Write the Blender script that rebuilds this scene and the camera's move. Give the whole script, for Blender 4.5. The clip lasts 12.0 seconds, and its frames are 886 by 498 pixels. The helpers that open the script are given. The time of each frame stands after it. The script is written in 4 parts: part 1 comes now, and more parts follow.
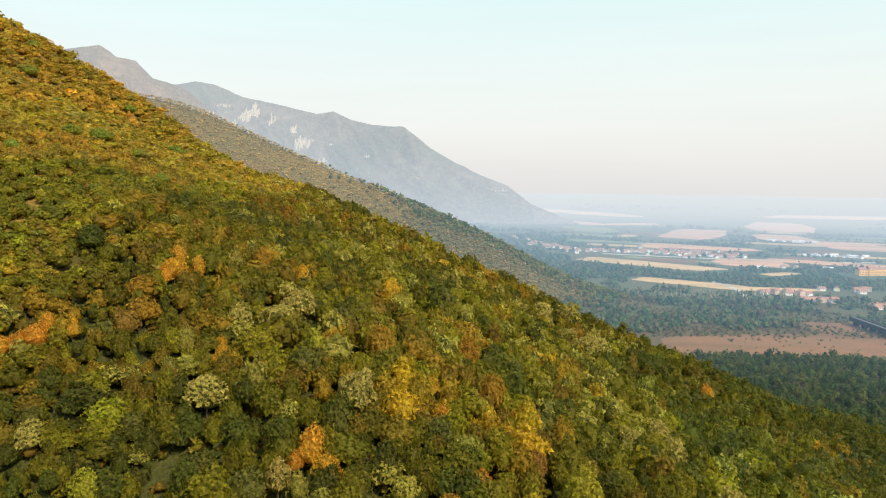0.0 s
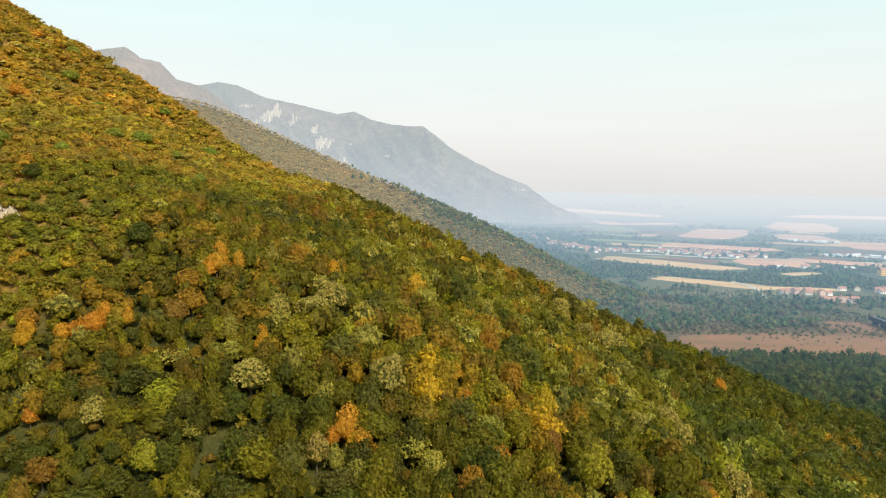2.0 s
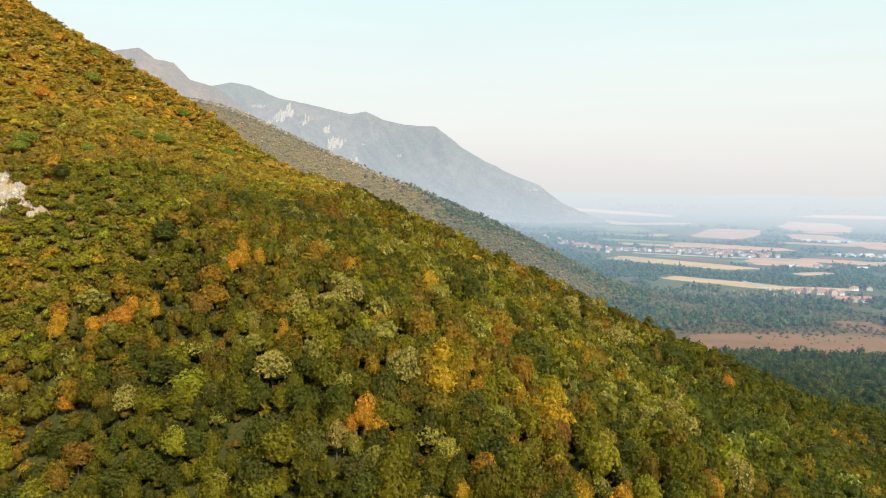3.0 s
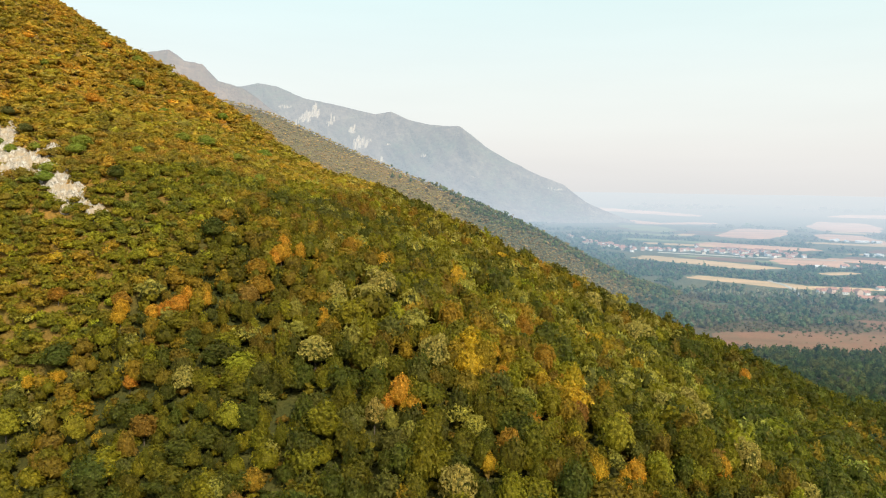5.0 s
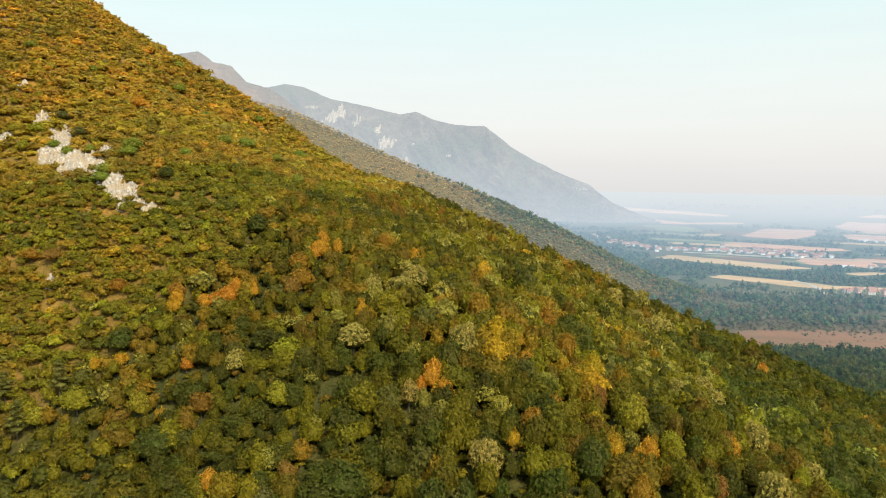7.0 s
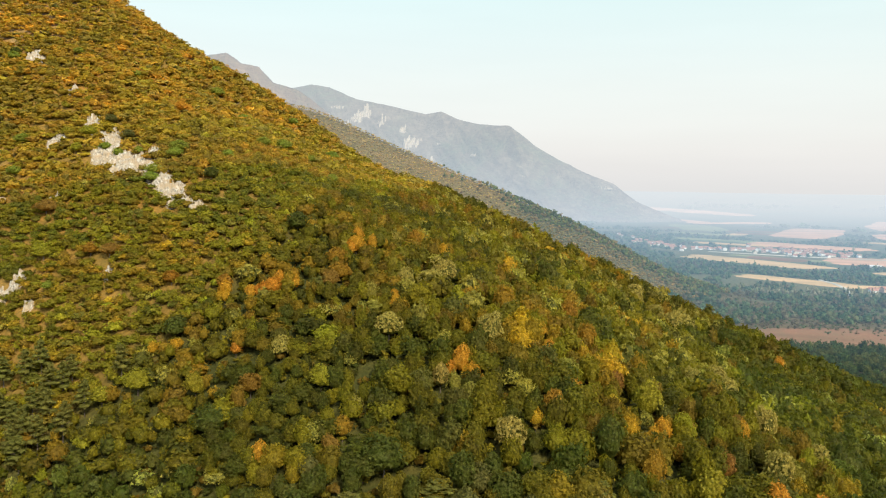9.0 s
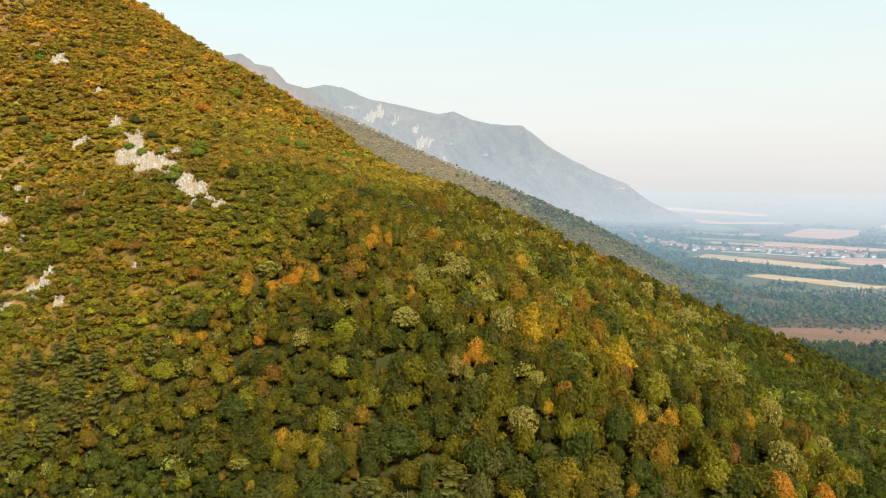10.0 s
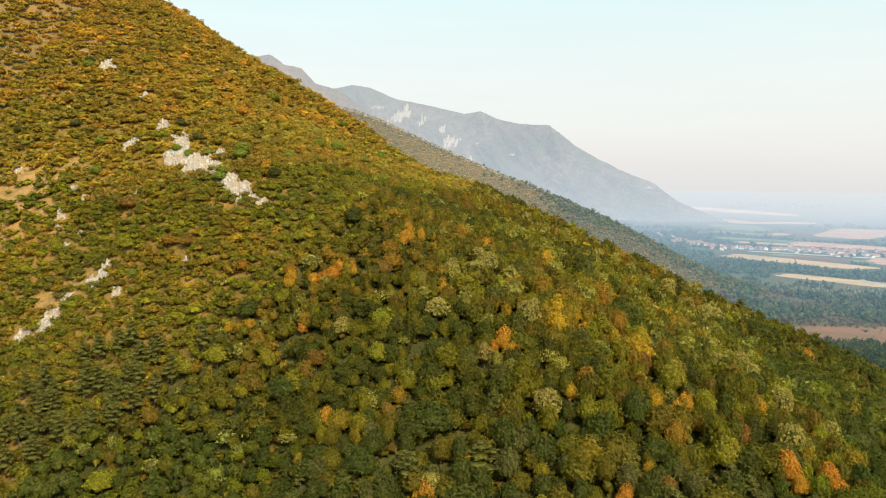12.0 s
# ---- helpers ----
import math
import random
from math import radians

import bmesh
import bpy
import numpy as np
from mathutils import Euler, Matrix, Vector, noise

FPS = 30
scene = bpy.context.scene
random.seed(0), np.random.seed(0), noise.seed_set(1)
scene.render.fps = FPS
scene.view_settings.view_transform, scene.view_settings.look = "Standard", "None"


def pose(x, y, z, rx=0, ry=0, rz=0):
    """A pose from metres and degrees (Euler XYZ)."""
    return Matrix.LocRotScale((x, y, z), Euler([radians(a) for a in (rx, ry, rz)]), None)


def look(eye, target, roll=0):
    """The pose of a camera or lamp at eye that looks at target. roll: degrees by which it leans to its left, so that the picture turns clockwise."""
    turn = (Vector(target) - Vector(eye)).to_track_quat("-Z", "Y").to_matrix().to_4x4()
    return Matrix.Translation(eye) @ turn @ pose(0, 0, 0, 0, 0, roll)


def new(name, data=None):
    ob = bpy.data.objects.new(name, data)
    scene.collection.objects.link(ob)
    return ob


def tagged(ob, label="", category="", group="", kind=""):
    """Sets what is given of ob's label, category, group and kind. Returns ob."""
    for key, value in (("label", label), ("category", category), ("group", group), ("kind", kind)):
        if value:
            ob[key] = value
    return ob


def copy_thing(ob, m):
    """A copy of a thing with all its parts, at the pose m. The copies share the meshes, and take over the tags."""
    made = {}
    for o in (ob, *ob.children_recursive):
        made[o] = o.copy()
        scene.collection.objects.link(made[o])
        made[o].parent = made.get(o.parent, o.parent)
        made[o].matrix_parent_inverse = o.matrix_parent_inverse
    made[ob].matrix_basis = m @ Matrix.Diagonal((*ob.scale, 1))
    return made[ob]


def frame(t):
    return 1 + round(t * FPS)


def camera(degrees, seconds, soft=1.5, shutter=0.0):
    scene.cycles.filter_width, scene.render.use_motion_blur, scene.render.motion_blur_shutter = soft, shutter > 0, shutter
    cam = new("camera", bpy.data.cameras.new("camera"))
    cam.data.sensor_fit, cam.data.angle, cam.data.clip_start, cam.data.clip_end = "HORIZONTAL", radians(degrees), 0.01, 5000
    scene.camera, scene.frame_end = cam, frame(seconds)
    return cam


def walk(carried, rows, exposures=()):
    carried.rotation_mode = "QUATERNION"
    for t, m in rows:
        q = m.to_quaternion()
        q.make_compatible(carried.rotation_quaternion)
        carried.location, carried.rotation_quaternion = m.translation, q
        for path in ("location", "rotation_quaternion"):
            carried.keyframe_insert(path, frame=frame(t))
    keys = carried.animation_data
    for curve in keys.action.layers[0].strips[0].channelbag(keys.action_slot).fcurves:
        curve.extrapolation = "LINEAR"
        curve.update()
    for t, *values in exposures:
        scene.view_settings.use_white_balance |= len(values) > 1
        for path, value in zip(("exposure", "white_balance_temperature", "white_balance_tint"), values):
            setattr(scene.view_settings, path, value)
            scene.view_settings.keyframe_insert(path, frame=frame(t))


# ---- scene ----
# ---- camera: a drone backing away from the slope, turning slowly to its left ----
cam = camera(60.8, 12.0, soft=1.2)
FLIGHT = [  # seconds, x, y, z, pitch, roll, yaw
    (0.0, -0.09, -0.08, 116.10, -4.44, 0.91, 0.28),
    (0.5, -0.29, -2.78, 116.11, -4.45, 0.91, 0.61),
    (1.0, -0.47, -5.62, 116.12, -4.47, 0.91, 0.97),
    (1.5, -0.64, -8.58, 116.13, -4.48, 0.91, 1.36),
    (2.0, -0.79, -11.63, 116.13, -4.50, 0.92, 1.76),
    (2.5, -0.92, -14.77, 116.12, -4.51, 0.92, 2.19),
    (3.0, -1.03, -17.99, 116.11, -4.53, 0.92, 2.62),
    (3.5, -1.13, -21.26, 116.10, -4.54, 0.92, 3.07),
    (4.0, -1.20, -24.58, 116.08, -4.56, 0.92, 3.53),
    (4.5, -1.26, -27.95, 116.06, -4.57, 0.93, 3.99),
    (5.0, -1.30, -31.34, 116.03, -4.59, 0.93, 4.45),
    (5.5, -1.31, -34.76, 116.00, -4.60, 0.93, 4.91),
    (6.0, -1.31, -38.20, 115.97, -4.62, 0.93, 5.38),
    (6.5, -1.28, -41.65, 115.93, -4.63, 0.93, 5.84),
    (7.0, -1.23, -45.12, 115.89, -4.64, 0.94, 6.31),
    (7.5, -1.16, -48.59, 115.85, -4.66, 0.94, 6.77),
    (8.0, -1.06, -52.08, 115.80, -4.67, 0.94, 7.23),
    (8.5, -0.94, -55.57, 115.75, -4.69, 0.94, 7.69),
    (9.0, -0.78, -59.08, 115.71, -4.71, 0.94, 8.15),
    (9.5, -0.60, -62.61, 115.65, -4.72, 0.95, 8.62),
    (10.0, -0.39, -66.15, 115.60, -4.74, 0.95, 9.08),
    (10.5, -0.15, -69.73, 115.55, -4.76, 0.95, 9.56),
    (11.0, 0.12, -73.34, 115.49, -4.77, 0.95, 10.04),
    (11.5, 0.43, -77.00, 115.44, -4.79, 0.95, 10.54),
    (12.0, 0.78, -80.70, 115.38, -4.81, 0.96, 11.06),
]
walk(cam, [(t, pose(x, y, z, 90 + pitch, 0, yaw) @ pose(0, 0, 0, 0, 0, roll)) for t, x, y, z, pitch, roll, yaw in FLIGHT],
     exposures=[(0.0, 0.0), (12.0, 0.0)])

# ---- daylight: hazy autumn afternoon, sun behind the drone's right shoulder ----
SUN_ELEVATION, SUN_AZIMUTH = 42.0, 146.0   # azimuth clockwise from +y (ahead)
world = bpy.data.worlds.new("hazy_sky")
scene.world = world
world.use_nodes = True
wn, wl = world.node_tree.nodes, world.node_tree.links
sky = wn.new("ShaderNodeTexSky")
sky.sky_type = "NISHITA"
sky.sun_disc = False
sky.sun_elevation, sky.sun_rotation = radians(SUN_ELEVATION), radians(SUN_AZIMUTH)
sky.air_density, sky.dust_density, sky.ozone_density, sky.altitude = 1.2, 6.0, 2.0, 300
veil = wn.new("ShaderNodeMix")          # thin high haze bleaches the blue
veil.data_type = "RGBA"
veil.inputs[0].default_value = 0.72
scale = wn.new("ShaderNodeVectorMath")
scale.operation = "SCALE"
scale.inputs["Scale"].default_value = 0.12
coord = wn.new("ShaderNodeTexCoord")
split = wn.new("ShaderNodeSeparateXYZ")
ramp = wn.new("ShaderNodeValToRGB")
ramp.color_ramp.elements[0].position, ramp.color_ramp.elements[0].color = 0.0, (0.88, 0.875, 0.87, 1)
ramp.color_ramp.elements[1].position, ramp.color_ramp.elements[1].color = 0.60, (0.70, 0.86, 0.90, 1)
for at, tone in ((0.022, (0.91, 0.895, 0.88, 1)), (0.05, (0.93, 0.915, 0.89, 1)), (0.13, (0.90, 0.94, 0.89, 1)), (0.26, (0.78, 0.97, 0.92, 1))):
    ramp.color_ramp.elements.new(at).color = tone
wisp = wn.new("ShaderNodeTexNoise")
wisp.inputs["Scale"].default_value, wisp.inputs["Detail"].default_value = 3.0, 4.0
stretch = wn.new("ShaderNodeMapping")
stretch.inputs["Scale"].default_value = (0.8, 0.8, 7.0)
thin = wn.new("ShaderNodeMapRange")
thin.inputs["To Min"].default_value, thin.inputs["To Max"].default_value = 0.95, 1.05
bright = wn.new("ShaderNodeVectorMath")
bright.operation = "SCALE"
wl.new(coord.outputs["Generated"], split.inputs[0])
wl.new(split.outputs["Z"], ramp.inputs[0])
wl.new(coord.outputs["Generated"], stretch.inputs[0])
wl.new(stretch.outputs[0], wisp.inputs["Vector"])
wl.new(wisp.outputs[0], thin.inputs["Value"])
wl.new(ramp.outputs[0], bright.inputs[0])
wl.new(thin.outputs[0], bright.inputs["Scale"])
wl.new(sky.outputs[0], scale.inputs[0])
wl.new(scale.outputs[0], veil.inputs[6])
wl.new(bright.outputs[0], veil.inputs[7])
wl.new(veil.outputs[2], wn["Background"].inputs[0])
wn["Background"].inputs[1].default_value = 1.22

sun = new("sun", bpy.data.lights.new("sun", "SUN"))
sun.data.energy, sun.data.angle, sun.data.color = 4.6, radians(8.0), (1.0, 0.88, 0.68)
_a, _e = radians(SUN_AZIMUTH), radians(SUN_ELEVATION)
sun.matrix_world = look((math.sin(_a) * math.cos(_e) * 900, math.cos(_a) * math.cos(_e) * 900, math.sin(_e) * 900 + 100), (0, 0, 100))

# ---- materials ----
def material(name, rough=0.9):
    m = bpy.data.materials.new(name)
    m.use_nodes = True
    n, l = m.node_tree.nodes, m.node_tree.links
    p = n["Principled BSDF"]
    p.inputs["Roughness"].default_value = rough
    p.inputs["Specular IOR Level"].default_value = 0.2
    return m, n, l, p


def mixer(n, l, a, b, factor, blend="MIX"):
    """Mixes two colours (sockets or tuples) by a socket or number."""
    k = n.new("ShaderNodeMix")
    k.data_type, k.blend_type = "RGBA", blend
    for slot, v in ((0, factor), (6, a), (7, b)):
        if isinstance(v, bpy.types.NodeSocket):
            l.new(v, k.inputs[slot])
        else:
            k.inputs[slot].default_value = v if slot == 0 else (*v, 1)
    return k.outputs[2]


def grain(n, l, scale, detail=4.0, low=0.35, high=0.65, stretch=(1, 1, 1)):
    """Noise on the position in metres, spread to 0..1. scale: features per metre."""
    geo = n.new("ShaderNodeNewGeometry")
    mp = n.new("ShaderNodeMapping")
    mp.inputs["Scale"].default_value = stretch
    tex = n.new("ShaderNodeTexNoise")
    tex.inputs["Scale"].default_value, tex.inputs["Detail"].default_value = scale, detail
    rng = n.new("ShaderNodeMapRange")
    rng.inputs["From Min"].default_value, rng.inputs["From Max"].default_value = low, high
    l.new(geo.outputs["Position"], mp.inputs[0])
    l.new(mp.outputs[0], tex.inputs["Vector"])
    l.new(tex.outputs[0], rng.inputs["Value"])
    return rng.outputs[0]


def relief(n, l, p, height, strength, distance):
    b = n.new("ShaderNodeBump")
    b.inputs["Strength"].default_value, b.inputs["Distance"].default_value = strength, distance
    l.new(height, b.inputs["Height"])
    l.new(b.outputs[0], p.inputs["Normal"])


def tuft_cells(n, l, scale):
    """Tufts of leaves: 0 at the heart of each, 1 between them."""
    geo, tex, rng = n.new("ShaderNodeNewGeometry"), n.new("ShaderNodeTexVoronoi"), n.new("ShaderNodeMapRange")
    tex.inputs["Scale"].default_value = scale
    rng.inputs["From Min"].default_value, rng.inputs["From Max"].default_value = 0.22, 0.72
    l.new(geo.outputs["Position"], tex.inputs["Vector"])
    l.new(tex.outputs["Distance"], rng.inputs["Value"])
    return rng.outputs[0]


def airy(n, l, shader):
    """Hazy-day air painted onto surfaces beyond the near slope, as glow thickening with distance."""
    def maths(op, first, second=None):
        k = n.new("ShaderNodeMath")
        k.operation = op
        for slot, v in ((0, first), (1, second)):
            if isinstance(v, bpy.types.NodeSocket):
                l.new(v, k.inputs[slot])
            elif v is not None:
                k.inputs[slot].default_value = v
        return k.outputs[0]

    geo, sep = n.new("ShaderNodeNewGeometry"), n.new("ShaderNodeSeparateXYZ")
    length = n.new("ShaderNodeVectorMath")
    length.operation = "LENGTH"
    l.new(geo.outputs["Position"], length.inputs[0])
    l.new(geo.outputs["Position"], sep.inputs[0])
    layer = maths("MINIMUM", maths("EXPONENT", maths("DIVIDE", sep.outputs["Z"], -220.0)), 1.0)   # the painted haze is thickest and bluest over the plain
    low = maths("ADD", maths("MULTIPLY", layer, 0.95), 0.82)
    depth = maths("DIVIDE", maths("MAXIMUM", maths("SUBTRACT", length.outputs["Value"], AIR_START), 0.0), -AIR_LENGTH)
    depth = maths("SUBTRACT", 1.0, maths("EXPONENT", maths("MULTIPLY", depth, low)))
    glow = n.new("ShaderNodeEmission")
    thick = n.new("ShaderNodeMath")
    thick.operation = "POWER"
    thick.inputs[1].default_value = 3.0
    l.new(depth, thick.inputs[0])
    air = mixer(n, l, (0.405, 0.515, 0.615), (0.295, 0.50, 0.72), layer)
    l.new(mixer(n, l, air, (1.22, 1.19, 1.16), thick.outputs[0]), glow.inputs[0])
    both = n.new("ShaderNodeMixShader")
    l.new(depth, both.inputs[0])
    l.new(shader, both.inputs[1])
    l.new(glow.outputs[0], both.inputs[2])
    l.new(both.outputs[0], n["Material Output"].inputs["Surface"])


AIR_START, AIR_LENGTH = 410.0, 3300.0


def foliage(name="foliage", hazy=False):
    """Leaves: the tree's own tint, each spray a little different, shade painted between tufts, light passing through.
    """
    m, n, l, p = material(name, 0.65)
    tint = n.new("ShaderNodeAttribute")
    tint.attribute_name = "tint"
    geo = n.new("ShaderNodeNewGeometry")
    info = n.new("ShaderNodeObjectInfo")
    hsv = n.new("ShaderNodeHueSaturation")
    for source, slot, lo, hi in ((geo.outputs["Random Per Island"], "Value", 0.80, 1.22), (info.outputs["Random"], "Hue", 0.488, 0.512)):
        rng = n.new("ShaderNodeMapRange")
        rng.inputs["To Min"].default_value, rng.inputs["To Max"].default_value = lo, hi
        l.new(source, rng.inputs["Value"])
        l.new(rng.outputs[0], hsv.inputs[slot])
    l.new(tint.outputs["Color"], hsv.inputs["Color"])
    patch = grain(n, l, 0.55, 3.0, 0.3, 0.7)
    col = mixer(n, l, hsv.outputs[0], (0.17, 0.095, 0.015), 0.0)
    dull = n.new("ShaderNodeMath")
    dull.operation = "MULTIPLY"
    dull.inputs[1].default_value = 0.22
    l.new(patch, dull.inputs[0])
    l.new(dull.outputs[0], col.node.inputs[0])
    col = mixer(n, l, col, (0.66, 0.68, 0.68), grain(n, l, 1.3, 3.0, 0.45, 0.70), "MULTIPLY")
    col = mixer(n, l, col, (1.65, 1.60, 1.45), grain(n, l, 3.6, 2.0, 0.48, 0.70), "MULTIPLY")
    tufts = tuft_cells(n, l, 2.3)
    # gaps between tufts darkened in the colour, standing for shade
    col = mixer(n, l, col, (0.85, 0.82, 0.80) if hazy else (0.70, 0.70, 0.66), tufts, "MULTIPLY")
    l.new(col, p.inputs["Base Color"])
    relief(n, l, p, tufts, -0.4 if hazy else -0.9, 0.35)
    through_light = n.new("ShaderNodeBsdfTranslucent")
    l.new(col, through_light.inputs["Color"])
    both = n.new("ShaderNodeMixShader")
    both.inputs[0].default_value = 0.50
    l.new(p.outputs[0], both.inputs[1])
    l.new(through_light.outputs[0], both.inputs[2])
    l.new(both.outputs[0], n["Material Output"].inputs["Surface"])
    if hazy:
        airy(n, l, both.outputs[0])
    return m


def bark():
    m, n, l, p = material("bark")
    g = grain(n, l, 6.0, 5.0, 0.3, 0.7, (1, 1, 0.15))
    l.new(mixer(n, l, (0.06, 0.045, 0.032), (0.20, 0.165, 0.13), g), p.inputs["Base Color"])
    relief(n, l, p, g, 0.6, 0.03)
    return m


def earth():
    """Forest floor, scrub and dry grass of the slopes; meadow and tilled soil on the plain."""
    m, n, l, p = material("earth")
    small, large, dots = grain(n, l, 0.9, 6.0), grain(n, l, 0.02, 5.0), grain(n, l, 0.16, 4.0)
    tint = n.new("ShaderNodeAttribute")
    tint.attribute_name = "tint"
    c = mixer(n, l, tint.outputs["Color"], (1.45, 1.35, 1.3), small, "MULTIPLY")
    c = mixer(n, l, c, (0.62, 0.72, 0.70), dots, "MULTIPLY")
    c = mixer(n, l, c, (1.25, 1.08, 0.95), large, "MULTIPLY")
    l.new(c, p.inputs["Base Color"])
    relief(n, l, p, small, 0.8, 0.4)
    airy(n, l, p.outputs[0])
    return m


def plain_soil(name, a, b, scale=0.03):
    m, n, l, p = material(name)
    g, f = grain(n, l, scale, 5.0, 0.3, 0.7, (1, 0.4, 1)), grain(n, l, 0.4, 4.0)
    c = mixer(n, l, a, b, g)
    c = mixer(n, l, c, tuple(0.78 * v for v in a), f)
    l.new(mixer(n, l, c, (0.70, 0.76, 0.74), grain(n, l, 0.018, 5.0, 0.45, 0.62, (0.35, 1, 1)), "MULTIPLY"), p.inputs["Base Color"])
    relief(n, l, p, f, 0.4, 0.2)
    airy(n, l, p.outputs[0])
    return m


def distance(name, a, b, scale, stretch=(1.0, 0.5, 1.0)):
    """Far mountain sides: scrub and bare rock."""
    m, n, l, p = material(name)
    g, f = grain(n, l, scale, 6.0, 0.42, 0.58, stretch), grain(n, l, scale * 6, 4.0)
    c = mixer(n, l, mixer(n, l, a, b, g), tuple(0.66 * v for v in a), f)
    brush = grain(n, l, scale * 18, 5.0, 0.40, 0.62)
    l.new(mixer(n, l, c, (0.76, 0.78, 0.80), brush, "MULTIPLY"), p.inputs["Base Color"])
    relief(n, l, p, brush, 0.35, 10.0)
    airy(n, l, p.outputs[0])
    return m


def limestone(name="limestone", hazy=False, pale=1.0):
    m, n, l, p = material(name, 0.85)
    g, s = grain(n, l, 1.6, 6.0, 0.35, 0.65, (1, 1, 0.5)), grain(n, l, 0.35, 4.0)
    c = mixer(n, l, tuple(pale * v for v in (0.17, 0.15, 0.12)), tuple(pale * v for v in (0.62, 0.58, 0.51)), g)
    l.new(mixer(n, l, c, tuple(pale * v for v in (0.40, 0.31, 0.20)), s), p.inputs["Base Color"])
    relief(n, l, p, g, 0.9, 0.25)
    if hazy:
        airy(n, l, p.outputs[0])
    return m


def flat_paint(name, colour, rough=0.8):
    m, n, l, p = material(name, rough)
    g = grain(n, l, 0.5, 5.0)
    l.new(mixer(n, l, colour, tuple(0.78 * v for v in colour), g), p.inputs["Base Color"])
    airy(n, l, p.outputs[0])
    return m


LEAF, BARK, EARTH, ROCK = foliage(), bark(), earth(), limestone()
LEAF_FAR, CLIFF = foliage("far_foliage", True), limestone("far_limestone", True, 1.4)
STUBBLE = plain_soil("stubble", (0.70, 0.46, 0.25), (0.57, 0.38, 0.21))
TILLED = plain_soil("tilled_soil", (0.78, 0.44, 0.28), (0.56, 0.32, 0.21))
HEATH = plain_soil("dry_heath", (0.29, 0.138, 0.074), (0.17, 0.135, 0.070), 0.035)
PASTURE = plain_soil("pasture", (0.25, 0.27, 0.13), (0.33, 0.31, 0.17), 0.05)
MOUNTAIN, NEAR_MOUNTAIN = distance("far_scrub", (0.30, 0.245, 0.185), (0.19, 0.195, 0.13), 0.004), distance("brown_scrub", (0.37, 0.245, 0.15), (0.24, 0.19, 0.115), 0.005)
ROAD = plain_soil("pale_gravel", (0.55, 0.52, 0.46), (0.62, 0.58, 0.52))
WALLS = [flat_paint("white_render", (0.90, 0.88, 0.83)), flat_paint("cream_render", (0.82, 0.74, 0.58)), flat_paint("pink_render", (0.66, 0.47, 0.38))]
ROOFS = [flat_paint("red_tiles", (0.42, 0.235, 0.18)), flat_paint("brown_tiles", (0.36, 0.24, 0.19)), flat_paint("grey_sheet", (0.74, 0.75, 0.75), 0.5)]
ORANGE_WALL, GLASS, STEEL = flat_paint("orange_render", (0.92, 0.54, 0.17)), flat_paint("window_glass", (0.05, 0.06, 0.07), 0.15), flat_paint("dark_steel", (0.05, 0.05, 0.055), 0.6)

# ---- the lie of the land ----
def lattice(ix, iy, seed):
    h = (ix.astype(np.int64) * 374761393 + iy.astype(np.int64) * 668265263 + seed * 974634777) & 0xFFFFFFFF
    h = ((h ^ (h >> 13)) * 1274126177) & 0xFFFFFFFF
    return ((h ^ (h >> 16)) & 0xFFFF) / 65535.0


def ripple(x, y, size, seed):
    """Smooth noise of 0..1 with hills about size metres apart."""
    u, v = np.asarray(x, float) / size, np.asarray(y, float) / size
    iu, iv = np.floor(u), np.floor(v)
    fu, fv = u - iu, v - iv
    fu, fv = fu * fu * (3 - 2 * fu), fv * fv * (3 - 2 * fv)
    a, b = lattice(iu, iv, seed), lattice(iu + 1, iv, seed)
    c, d = lattice(iu, iv + 1, seed), lattice(iu + 1, iv + 1, seed)
    return (a * (1 - fu) + b * fu) * (1 - fv) + (c * (1 - fu) + d * fu) * fv


def soft(v, w):
    return w * np.logaddexp(0, np.asarray(v, float) / w)


def crest_line(x):
    """Where the near spur's crest runs, as y over x."""
    return 330 + 0.27 * soft(-x - 60, 20)


def canopy(x, y):
    """Height of the tree tops: a mountain flank cut into spurs by three gullies."""
    x, y = np.asarray(x, float), np.asarray(y, float)
    flank = 0.438 * (195.2 - x) + 0.30 * soft(-x - 185, 22) / (1 + np.exp((y - 520) / 30)) + 7 * np.exp(-((y - crest_line(x)) / 45) ** 2)
    flank = 520 - soft(520 - flank, 60)
    edge = 106 - 0.616 * x + 0.00106 * x * x
    cut = 0.823 * soft(np.minimum(edge, 420) - y, 30)
    crest = crest_line(x)
    u = np.clip((y - crest) / (790 - crest), 0, 1)
    cut = cut + (55 + 0.28 * soft(-x - 60, 30)) * np.sin(np.pi * u) ** 1.15
    cut = cut + 0.32 * soft(-x - 285, 15) * np.clip((y - 560) / 160, 0, 1)
    u = np.clip((y - 790) / 720, 0, 1)
    cut = cut + (70 + 0.2 * soft(-x, 40)) * np.sin(np.pi * u) ** 1.2
    cut = cut + 38 * np.clip((y - 820) / 300, 0, 1) + 0.55 * soft(y - 1560, 40)
    cut = cut + 7.5 * np.exp(-((x + 95) / 30) ** 2 - ((y - crest) / 60) ** 2) - 3.8 * np.exp(-((x + 175) / 32) ** 2 - ((y - crest) / 60) ** 2) - 3.0 * np.exp(-((y - 790) / 60) ** 2) * (1 + 1.6 * np.exp(-((x - 20) / 60) ** 2))
    z = flank - cut + 6 * (ripple(x, y, 60, 3) - 0.5) * np.clip(flank / 40, 0, 1)
    return soft(z, 7)


